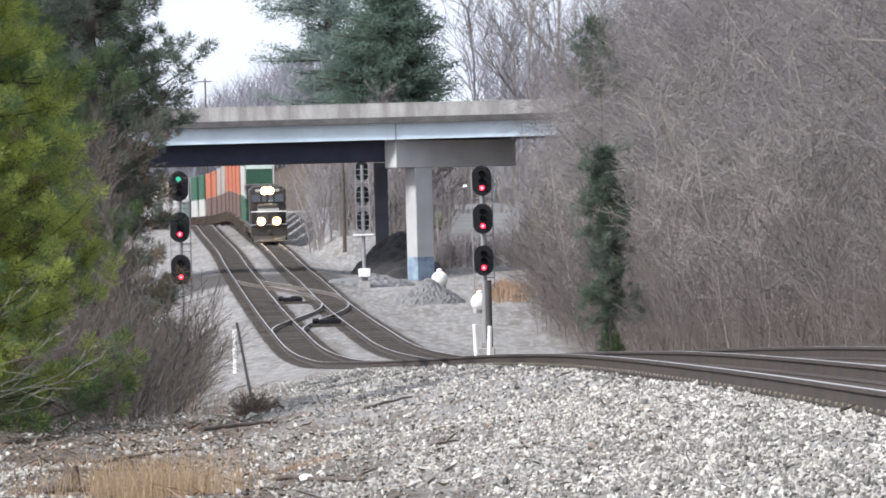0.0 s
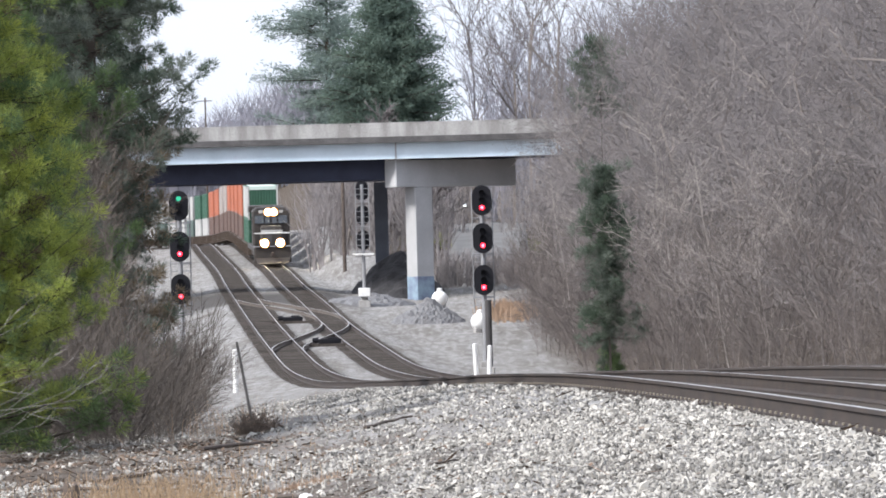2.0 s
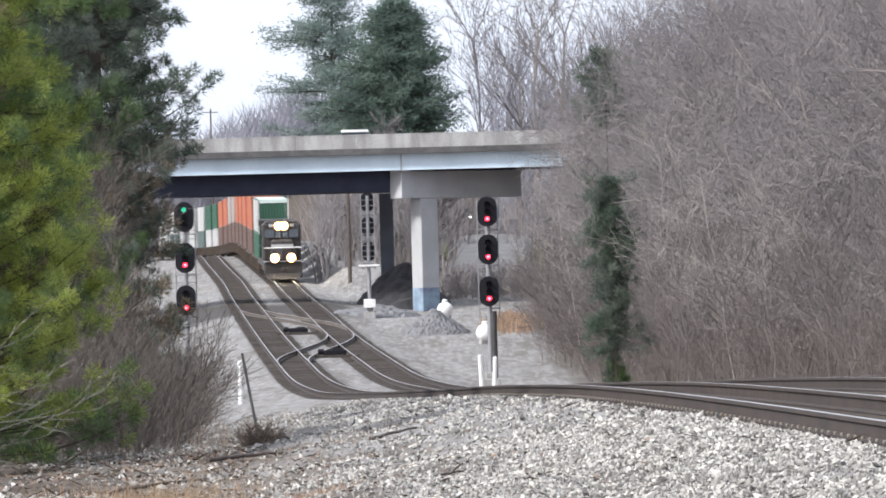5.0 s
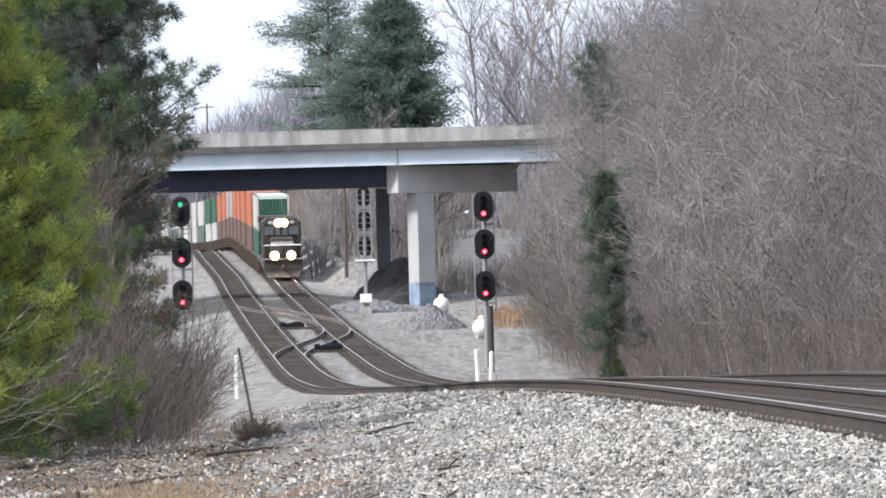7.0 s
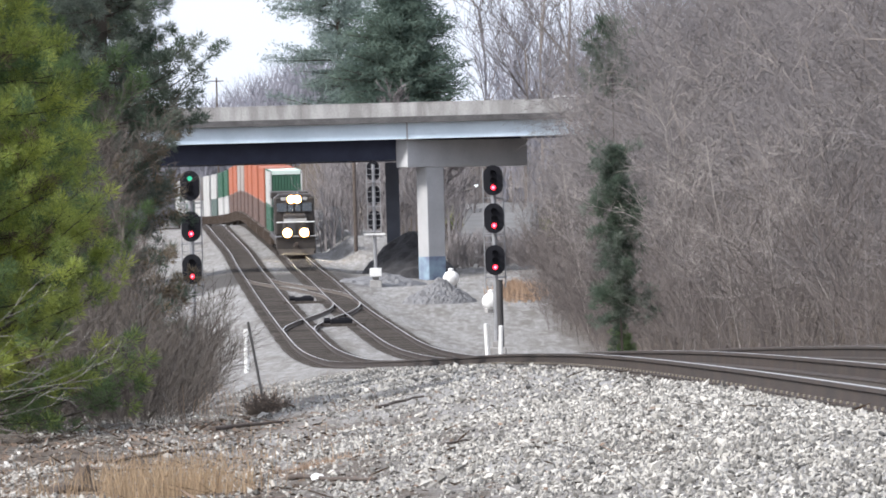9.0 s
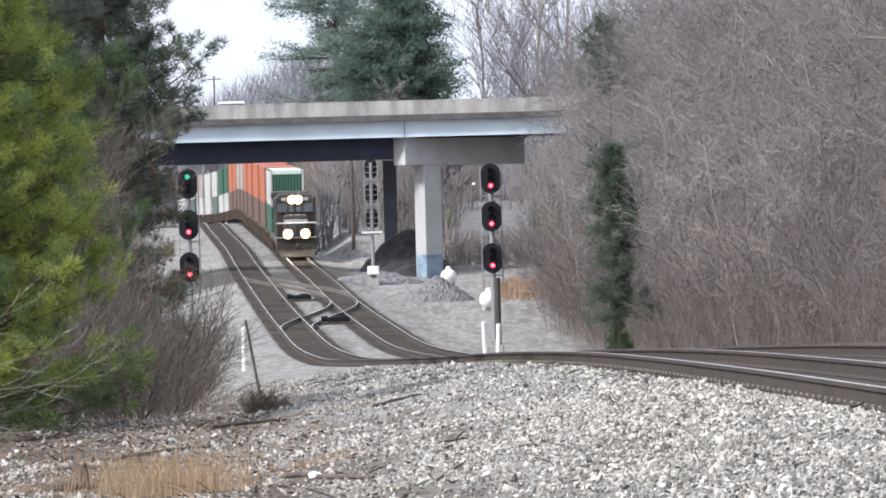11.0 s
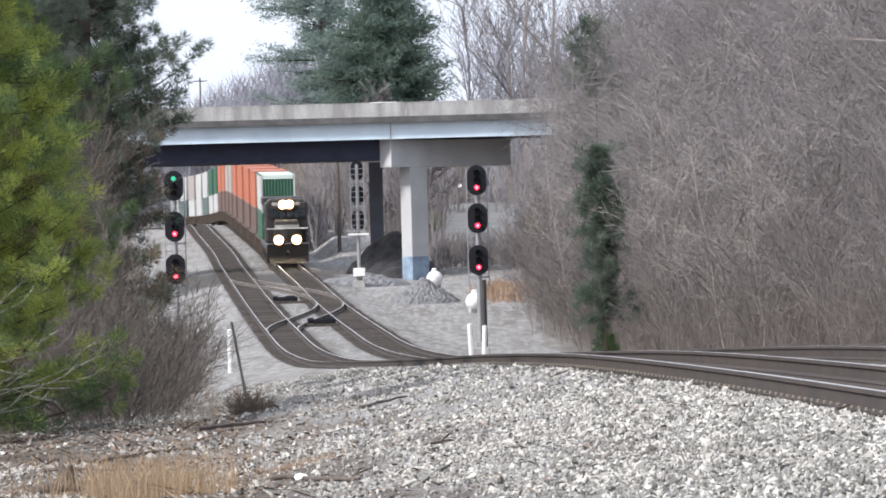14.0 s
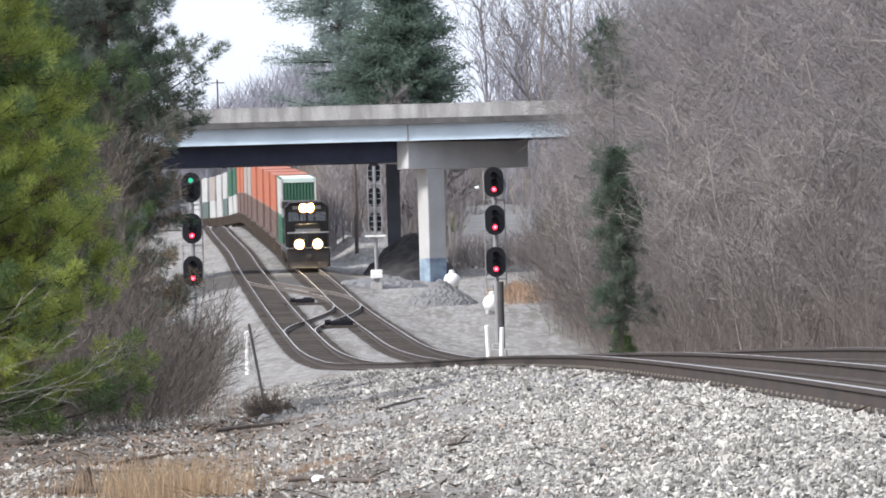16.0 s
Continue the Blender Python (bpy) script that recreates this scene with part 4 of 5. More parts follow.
# the bare wood along the right of the line
kinds = [bare_tree(20 + k, h, b, TWIG, TALL, label="leafless grey-brown tree in dense roadside wood", group="wood right of the line") for k, (h, b) in enumerate(((11, BARK), (12.5, BARK), (10, TWIG)))]
slim = [bare_tree(30 + k, h, b, TWIG, SLIM, label="slim leafless sapling in dense roadside wood", group="wood right of the line") for k, (h, b) in enumerate(((8.5, TWIG), (7.5, BARK)))]
scrub = [bare_tree(40 + k, 4.2, THICKET, THICKET, SCRUB, "bare_shrub", "leafless grey-brown thicket shrub at the wood's edge", "thicket right of the line", "shrub") for k in range(2)]
spots = {id(k): [] for k in kinds + slim + scrub}
y = 150.0
while y < 400:
    for row, (pool, off) in enumerate(((scrub, 0.0), (slim, 1.2), (scrub, 1.6), (kinds, 2.8), (slim, 4.2), (kinds, 6.5))):
        if row == 5 and rng.random() < 0.5:
            continue
        src = rng.choice(pool)
        spots[id(src)].append((right_edge(y) + off + rng.uniform(-0.8, 0.8), y + rng.uniform(-2.5, 2.5)))
    y += 4.0
for src in kinds + slim:
    place(src, spots[id(src)], rng, 0.85, 1.25)
for src in scrub:
    place(src, spots[id(src)], rng, 0.8, 1.3)
    place(src, [(right_edge(yy) - 0.5 + rng.uniform(-0.5, 0.5), yy) for yy in np.arange(160, 360, 9)], rng, 0.4, 0.7, False)
    place(src, [(right_edge(yy) - 1.1 + rng.uniform(-0.5, 0.4), yy) for yy in np.arange(300, 405, 12)], rng, 0.75, 1.1, False)
place(slim[1], [(7.2, 404), (7.8, 398), (8.6, 402), (9.8, 396), (8.2, 384), (10.5, 404)], rng, 1.0, 1.25, False)
place(kinds[2], [(9.6, 391), (11.2, 398), (12.6, 402), (9.4, 405)], rng, 0.9, 1.1, False)
place(scrub[0], [(5.6, 240), (6.1, 243), (5.3, 236)], rng, 0.5, 0.7, False)

pale = bare_tree(36, 8.5, PALEBARK, PALEBARK, dict(SLIM, thin=0.0062, r=0.026, forks=2, levels=3, spread=0.52, bend=0.13, lean=0.14), label="pale-barked leafless tree at the wood's edge", group="wood right of the line")
place(pale, [(right_edge(yy) - 0.3 + rng.uniform(-0.3, 0.4), yy) for yy in (183, 196, 207, 218, 229, 236, 290, 325)], rng, 0.75, 1.15)

# the back of the wood, up the hillside
def hill_wood():
    rng = random.Random(77)
    segs = []
    sp = dict(TALL, thin=0.009, forks=2, forks0=3)
    for y in np.arange(152, 400, 3.2):
        for off in (10.0, 14.5):
            x = right_edge(y) + off + rng.uniform(-1.5, 1.5)
            limb(rng, segs, Vector((x, y, ground_z(x, y) - 0.2)), Vector((rng.uniform(-0.1, 0.1), 0, 1)).normalized(), rng.uniform(9, 13), 0.06, 0, sp)
    tagged(mesh_object("hillside_wood", *tubes(segs), TWIG), "dense leafless grey-brown wood up the hillside", "wood", kind="stuff")


hill_wood()

# narrow evergreen at the wood's edge
stand(tufted_pine(3, 8.4, 1.3, [DARKNEEDLE, GREYNEEDLE, DARKNEEDLE], "narrow dark green cedar in the bare thicket", 0.22, 0.32, 7, 34, 0.19, 0.013, 0.19, 0.34, 0.10, 0.2, 2, 0.6, 0.4, 0.5, -0.25), 6.0, 232)
stand(tufted_pine(13, 1.5, 0.55, [OLDNEEDLE, DARKNEEDLE], "small yellow-green evergreen bush in the thicket", 0.05, 0.24, 6, 26, 0.13, 0.010, 0.13, 0.25, 0.5), 5.95, 233)
stand(tufted_pine(4, 13.4 - ground_z(7.7, 312), 1.9, [GREYNEEDLE, DARKNEEDLE], "slim pine with a high grey-green crown in the bare wood", 0.74, 0.34, 6, 46, 0.20, 0.014, 0.18, 0.4, 0.3, 0.1, 2, 0.6, 0.35), 7.9, 312)

# trees beyond the bridge
stand(conifer(51, 27.9 - ground_z(-3.3, 575), 8.6, HAZEPINE, "large dark green pine behind the bridge", 0.34, 0.36, 14, 22, 0.48, 0.055, 0.42, 0.5, 0.0, 0.1, along=0.4, waist=0.16, wood=1.6, tilt=0.3), -4.3, 575, 30)
stand(conifer(52, 34.5 - ground_z(-10.8, 615), 9.8, PALENEEDLE, "tall pale grey-green pine behind the bridge", 0.34, 0.72, 9, 22, 0.48, 0.055, 0.40, 0.42, 0.0, 0.05, waist=0.3, tilt=0.22, inner=0.5), -10.8, 615, 80)
big = bare_tree(60, 19, BARK, TWIG, dict(TALL, thin=0.02, r=0.2, forks=2, spread=0.44, bend=0.08, lift=0.07), label="tall leafless tree behind the bridge", group="trees behind the bridge")
place(big, [(6, 560), (10, 580), (14, 552), (3, 640), (19, 600), (24, 560), (9, 610), (16, 640), (28, 590)], rng, 0.9, 1.25)
low = bare_tree(61, 8, BARK, TWIG, dict(SLIM, thin=0.025, r=0.1), label="leafless tree on the bank beyond the bridge", group="trees on the far bank")
place(low, [(x, 500 + 14 * rng.random() + 40 * (k % 2)) for k, x in enumerate(np.arange(-8, 0, 1.6))] + [(x, 500 + rng.uniform(-20, 40)) for x in np.arange(8.5, 30, 1.6)], rng, 0.7, 1.3)


def far_wood(name, y, x0, x1, n, h, seed, label, thin=0.07, mat=None, deep=60, levels=2):
    rng = random.Random(seed)
    segs = []
    sp = dict(levels=levels, forks=1, forks0=2 if levels > 1 else 5, spread=0.4, bend=0.08, lift=0.1, thin=thin, clear=0, r=0.16)
    for k in range(n):
        x, yy = rng.uniform(x0, x1), y + rng.uniform(0, deep)
        limb(rng, segs, Vector((x, yy, ground_z(x, min(yy, 1400)) - 0.5)), Vector((0, 0, 1)), h * rng.uniform(0.7, 1.15), min(0.2, thin * 3.5), 0, sp)
    tagged(mesh_object(name, *tubes(segs), mat or HAZEDFARWOOD), label, "wood", kind="stuff")


far_wood("distant_wood", 925, -62, -6, 1150, 10.5, 71, "leafless far hillside wood with haze in its colour", 0.042, None, 60, 1)
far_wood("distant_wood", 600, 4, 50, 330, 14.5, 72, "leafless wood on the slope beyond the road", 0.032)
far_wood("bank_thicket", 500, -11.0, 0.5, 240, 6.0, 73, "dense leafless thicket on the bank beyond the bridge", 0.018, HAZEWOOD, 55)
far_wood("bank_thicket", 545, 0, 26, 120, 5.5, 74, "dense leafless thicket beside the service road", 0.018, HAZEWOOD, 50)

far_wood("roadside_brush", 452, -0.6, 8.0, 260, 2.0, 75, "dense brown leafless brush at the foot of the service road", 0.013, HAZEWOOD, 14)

# left of the line: evergreens and brush
stand(tufted_pine(5, 8.0, 3.0, [OLDNEEDLE, NEEDLE, FRESHNEEDLE, DRYNEEDLE], "broad yellow-green pine beside the line", 0.09, 0.27, 11, 105, 0.085, 0.0062, 0.15, 0.25, 0.28, patch=1.5, uneven=0.12, twigs=2), -7.05, 87)
stand(tufted_pine(6, 10.0, 3.0, [OLDNEEDLE, NEEDLE], "deep green pine beside the line", n=80, whorl=0.4, size=0.16, width=0.008, length=0.11, gap=0.3, uneven=0.15, shape=0.3), -7.6, 95)
stand(tufted_pine(7, 13.5, 3.0, [GREYNEEDLE, DARKNEEDLE], "grey-green pine behind the brush", 0.3, 0.45, 7, 70, 0.14, 0.009, 0.14, 0.36), -8.6, 140)
stand(tufted_pine(8, 13.5, 2.5, [GREYNEEDLE, DARKNEEDLE], "dark green pine behind the brush", 0.42, 0.30, 9, 70, 0.12, 0.008, 0.12, 0.28, 0.3), -6.68, 121)
stand(tufted_pine(9, 12.0, 2.5, [OLDNEEDLE, GREYNEEDLE], "dusky green pine behind the brush", 0.2, 0.34, 9, 80, 0.12, 0.008, 0.12, 0.28, 0.3), -7.6, 110)
stand(tufted_pine(10, 12.5, 2.5, [GREYNEEDLE, DRYNEEDLE, DARKNEEDLE], "half-withered grey-green pine behind the brush", 0.12, 0.32, 10, 70, 0.13, 0.009, 0.15, 0.3, 0.15, uneven=0.12), -7.75, 130)
left_slim = bare_tree(80, 8.0, BRUSH, BRUSH, dict(SLIM, thin=0.0048, r=0.014, forks0=4, forks=2, spread=0.42, bend=0.08, lift=0.08, lean=0.02, ratio0=(0.12, 0.22)), label="leafless brown sapling beside the line", group="brush left of the line")
place(left_slim, [(-0.0441 * yy - 1.3 + rng.uniform(-1.0, -0.05), yy) for yy in np.arange(100, 186, 1.2)], rng, 0.46, 0.72)
left_scrub = bare_tree(81, 3.0, BRUSH, BRUSH, dict(SCRUB, thin=0.0055, r=0.012), "bare_shrub", "tangled leafless brown brush at the gravel's edge", "brush left of the line", "shrub")
place(left_scrub, [(-0.044 * yy - 2.1 + rng.uniform(-0.4, 0.2), yy) for yy in np.arange(98, 190, 2.0)], rng, 0.7, 1.05)
place(left_scrub, [(-0.0387 * yy - 0.75 + rng.uniform(-0.5, 0.1), yy) for yy in np.arange(96, 200, 2.4)], rng, 0.42, 0.7, False)
fine = bare_tree(82, 1.9, BRUSH, BRUSH, FINE, "bare_shrub", "arching leafless brown brush at the gravel's edge", "brush left of the line", "shrub")
place(fine, [(-0.0545 * yy + dx, yy) for yy, dx in ((97, 0.0), (98, 0.3), (99, -0.4), (100, -0.9), (101, 0.1), (102, 0.5), (103, -0.5), (104, 0.2), (106, 0.6), (107, -0.3), (109, 0.4), (111, 0.8), (96, -1.1), (98.5, -1.6), (113, 0.2), (116, 0.7), (97.5, -0.7), (99.5, 0.6), (100.5, -1.4), (104.5, 0.8), (108, 0.0), (110, 0.9))], rng, 0.6, 1.05)
dead = bare_tree(83, 2.6, DEADWOOD, DEADWOOD, dict(SLIM, levels=2, forks0=1, forks=1, thin=0.003, r=0.0065, spread=0.3, bend=0.10, lift=0.0), label="grey dead sapling caught in the pine", group="brush left of the line")
for x, yy, z, tip, turn in ((-6.6, 80.5, 0.95, 80, 4), (-6.3, 81.0, 0.72, 87, -6), (-6.9, 80.0, 0.35, 84, 8), (-6.1, 81.5, 0.55, 74, 12), (-6.6, 80.2, 0.12, 96, -4), (-7.0, 80.8, 1.25, 70, 0)):
    ob = dead if z == 0.95 else copy_thing(dead, Matrix.Identity(4))
    ob.matrix_basis = pose(x, yy, ground_z(x, yy) + z, 0, tip, turn)


def grass_tuft(name, x, y, rx, ry, n, h, mat, label, seed, w=0.006):
    rng = random.Random(seed)
    verts, faces = [], []
    for _ in range(n):
        px, py = x + rng.gauss(0, rx), y + rng.gauss(0, ry)
        pz = ground_z(px, py) - 0.02
        a, ln = rng.uniform(0, 6.283), h * rng.uniform(0.4, 1.2)
        lean = Vector((math.cos(a), math.sin(a), 0)) * ln * rng.uniform(0.1, 0.55)
        s = Vector((math.sin(a * 3), math.cos(a * 3), 0)) * w
        k = len(verts)
        p = Vector((px, py, pz))
        mid, tip = p + lean * 0.35 + Vector((0, 0, ln * 0.6)), p + lean + Vector((0, 0, ln))
        verts += [p - s, p + s, mid + s * 0.8, mid - s * 0.8, tip]
        faces += [(k, k + 1, k + 2, k + 3), (k + 3, k + 2, k + 4)]
    tagged(mesh_object(name, verts, faces, mat), label, "grass", kind="stuff")


grass_tuft("dry_grass", -2.45, 56.8, 0.30, 1.4, 800, 0.40, DRYGRASS, "tuft of tan dry grass in the gravel", 1, 0.004)
grass_tuft("dry_grass", -3.05, 58.5, 0.34, 1.8, 650, 0.34, DRYGRASS, "wispy tuft of tan dry grass in the gravel", 9, 0.004)
grass_tuft("dry_grass", -3.3, 97, 0.5, 1.5, 160, 0.55, RUSTGRASS, "thin stand of tall tan grass before the brush", 8, 0.004)
grass_tuft("dry_grass", -1.35, 60.5, 0.20, 0.6, 420, 0.12, RUSTGRASS, "small rust-brown grass tuft in the gravel", 6, 0.004)
grass_tuft("dry_grass", -3.2, 66, 0.9, 4.0, 600, 0.22, DRYGRASS, "sparse tan dry grass in the gravel", 2, 0.004)
grass_tuft("dry_grass", 3.8, 380, 0.8, 5.0, 1500, 0.85, RUSTGRASS, "patch of orange-brown dry grass by the thicket", 3, 0.03)
grass_tuft("green_grass", 7.0, 546, 0.5, 6.0, 1500, 1.3, GREENGRASS, "patch of yellow-green grass beside the service road", 4, 0.06)
grass_tuft("green_grass", 0.2, 548, 0.4, 6.0, 900, 1.2, GREENGRASS, "patch of yellow-green grass beside the service road", 5, 0.06)


# ---- the freight train ----
LINE_Y = np.arange(380.0, 1001.0, 1.0)
LINE_S = np.concatenate([[0.0], np.cumsum(np.sqrt(1.0 + np.diff(LEFT_X(LINE_Y)) ** 2 + np.diff(RAIL_Z(LINE_Y)) ** 2))])


def train_y(t, back):
    """How far along y the point lies that is 'back' metres behind the engine's front at t seconds."""
    return float(np.interp(np.interp(525.0 - 5.2 * t, LINE_Y, LINE_S) + back, LINE_S, LINE_Y))


def ride(t, a, b):
    """Pose on track 2 of a vehicle from a to b metres behind the engine's front; its own -y is forward, the rail top its zero."""
    p, q = centre(2, train_y(t, a)), centre(2, train_y(t, b))
    m = (p + q) / 2
    return Matrix.Translation(m) @ (q - p).to_track_quat("Y", "Z").to_matrix().to_4x4()


def wheelset(bm_parent, y, gauge=0.75):
    ax = part("axle", rod(B(), (-gauge, y, 0.48), (gauge, y, 0.48), 0.08, sides=8), CARFRAME, bm_parent)
    for sx in (-1, 1):
        part("wheel", rod(B(), (sx * (gauge - 0.06), y, 0.48), (sx * (gauge + 0.07), y, 0.48), 0.48, sides=16), CARFRAME, ax)


def locomotive():
    t = thing("locomotive", Matrix.Identity(4), "black diesel freight locomotive with bright headlight and ditch lights lit", "locomotive")
    L = 22.3
    h = L / 2
    part("underframe", box(box(B(), (0, 0, 1.25), (3.0, L - 0.8, 0.4), 0.05), (0, 0, 0.75), (2.4, 6.0, 0.75), 0.1), LOCO, t)
    # pilot with plough
    bm = B()
    box(bm, (0, -h + 0.35, 1.0), (2.95, 0.25, 0.95), 0.05)
    v = [bm.verts.new(c) for c in ((-1.45, -h + 0.25, 0.62), (1.45, -h + 0.25, 0.62), (1.25, -h - 0.25, 0.12), (-1.25, -h - 0.25, 0.12))]
    bm.faces.new(v)
    part("pilot", bm, LOCO, t, "black pilot with plough")
    part("coupler", box(rod(B(), (0, -h + 0.2, 0.9), (0, -h - 0.45, 0.9), 0.11), (0, -h - 0.5, 0.9), (0.3, 0.28, 0.34), 0.05), RUST, t)
    part("walkway", box(B(), (0, -h + 0.6, 1.52), (3.05, 1.1, 0.08), 0.02), GREYMETAL, t)
    # low nose
    bm = B()
    box(bm, (0, -h + 2.0, 2.35), (1.75, 1.9, 1.7), 0.14)
    part("nose", bm, LOCO, t)
    part("nose_door", box(B(), (-0.3, -h + 1.04, 2.3), (0.6, 0.04, 1.3), 0.02), POLE, t)
    # cab
    bm = B()
    box(bm, (0, -h + 4.2, 3.0), (3.05, 2.8, 3.0), 0.14)
    box(bm, (0, -h + 4.2, 4.52), (2.6, 2.7, 0.32), 0.14)
    cab = part("cab", bm, LOCO, t, "black cab")
    for x, w in ((-0.95, 0.75), (0.95, 0.75), (-0.28, 0.42), (0.28, 0.42)):
        part("windshield", box(B(), (x, -h + 2.74, 3.70), (w, 0.03, 0.72), 0.01, rx=-14), WINDSHIELD, cab)
    for sx in (-1, 1):
        part("side_window", box(B(), (sx * 1.53, -h + 4.1, 3.6), (0.03, 1.2, 0.65), 0.01), GLASS, cab)
        part("number_board", box(B(), (sx * 0.72, -h + 2.80, 4.32), (0.55, 0.06, 0.24), 0.02), CWHITE, cab)
    hl = part("headlight", box(B(), (0, -h + 2.77, 4.28), (1.24, 0.14, 0.76), 0.06), LOCO, cab)
    # glare is built in: oversize lenses, each with a glowing halo disc
    for sx in (-0.23, 0.23):
        part("headlight_lens", rod(B(), (sx, -h + 2.68, 4.28), (sx, -h + 2.62, 4.28), 0.25, 0.235, 20), HEADLIGHT, hl, "bright warm headlight lens")
        part("headlight_halo", rod(B(), (sx, -h + 2.70, 4.28), (sx, -h + 2.66, 4.28), 0.34, 0.34, 20), HALO, hl, "glowing orange disc put in for the lamp's glare halo")
    for sx in (-0.64, 0.64):
        d = part("ditch_light", box(B(), (sx, -h + 0.12, 1.80), (0.78, 0.22, 0.78), 0.06), LOCO, t)
        part("ditch_halo", rod(B(), (sx, -h + 0.02, 1.80), (sx, -h - 0.008, 1.80), 0.37, 0.37, 20), HALO, d, "glowing orange disc put in for the lamp's glare halo")
        part("ditch_lens", rod(B(), (sx, -h, 1.80), (sx, -h - 0.04, 1.80), 0.28, 0.265, 20), HEADLIGHT, d, "bright warm ditch light lens")
    part("front_handrail", rod(B(), (-1.45, -h + 0.18, 2.6), (1.45, -h + 0.18, 2.6), 0.045, sides=8), WHITE, t, "white-painted handrail across the nose")
    # light on the nose, painted as a pale stripe
    part("lit_nose_stripe", box(B(), (0, -h + 1.03, 2.72), (1.74, 0.03, 0.26), 0.01), CWHITE, t, "pale stripe put in for the lit nose")
    # handrails
    for sx in (-1.42, -0.95, 0.95, 1.42):
        part("handrail_post", rod(B(), (sx, -h + 0.18, 1.5), (sx, -h + 0.18, 2.6), 0.022, sides=6), POLE, t)
    for sx in (-1, 1):
        part("handrail", rod(B(), (sx * 0.95, -h + 0.18, 2.6), (sx * 1.42, -h + 0.18, 2.6), 0.022, sides=6), POLE, t)
        part("side_handrail", rod(B(), (sx * 1.48, -h + 0.3, 2.55), (sx * 1.48, h - 0.5, 2.55), 0.022, sides=6), POLE, t)
        part("step_well", box(B(), (sx * 1.35, -h + 0.65, 0.75), (0.3, 0.7, 1.1), 0.03), LOCO, t)
    # long hood
    bm = B()
    box(bm, (0, 2.6, 2.95), (1.9, L - 6.6, 2.9), 0.12)
    part("long_hood", bm, LOCO, t)
    part("radiator", box(B(), (0, h - 3.4, 4.35), (2.9, 4.6, 0.55), 0.08), LOCO, t)
    part("exhaust_hatch", box(B(), (0, -1.2, 4.5), (1.2, 1.6, 0.3), 0.06), LOCO, t)
    part("air_horn", rod(B(), (0.3, -h + 4.6, 4.72), (0.3, -h + 4.1, 4.72), 0.05, 0.09, 8), GREYMETAL, t)
    for y0 in (-h + 4.3, h - 4.3):
        tr = part("truck_frame", box(B(), (0, y0, 0.62), (2.3, 4.6, 0.4), 0.06), LOCO, t)
        for dy in (-1.8, 0, 1.8):
            wheelset(tr, y0 + dy)
    return t


def well_car(L):
    t = thing("well_car", Matrix.Identity(4), "brown steel container well car", "rail car", "cars of the freight train")
    h = L / 2
    for sx in (-1, 1):
        bm = B()
        box(bm, (sx * 1.38, 0, 0.78), (0.10, L - 4.6, 0.95), 0.02)
        box(bm, (sx * 1.40, 0, 1.27), (0.2, L - 4.6, 0.07))
        for y in np.arange(-h + 3, h - 2.9, 1.25):
            box(bm, (sx * 1.45, y, 0.78), (0.07, 0.09, 0.9))
        part("side_sill", bm, CARFRAME, t)
    part("well_floor", box(B(), (0, 0, 0.36), (2.7, L - 4.6, 0.1)), CARFRAME, t)
    for e in (-1, 1):
        bm = B()
        box(bm, (0, e * (h - 1.5), 1.15), (2.6, 2.2, 0.3), 0.04)
        box(bm, (0, e * (h - 2.35), 0.8), (2.8, 0.3, 0.9), 0.03)
        part("end_platform", bm, CARFRAME, t)
        part("end_ladder", rod(rod(B(), (1.2, e * (h - 0.6), 1.2), (1.2, e * (h - 0.6), 2.1), 0.03), (0.7, e * (h - 0.6), 2.1), (1.2, e * (h - 0.6), 2.1), 0.03), CARFRAME, t)
        part("coupler", box(B(), (0, e * (h - 0.2), 0.9), (0.25, 0.9, 0.25), 0.04), RUST, t)
        tr = part("truck_frame", box(B(), (0, e * (h - 1.9), 0.55), (2.2, 2.6, 0.3), 0.05), CARFRAME, t)
        for dy in (-0.88, 0.88):
            wheelset(tr, e * (h - 1.9) + dy)
    return t


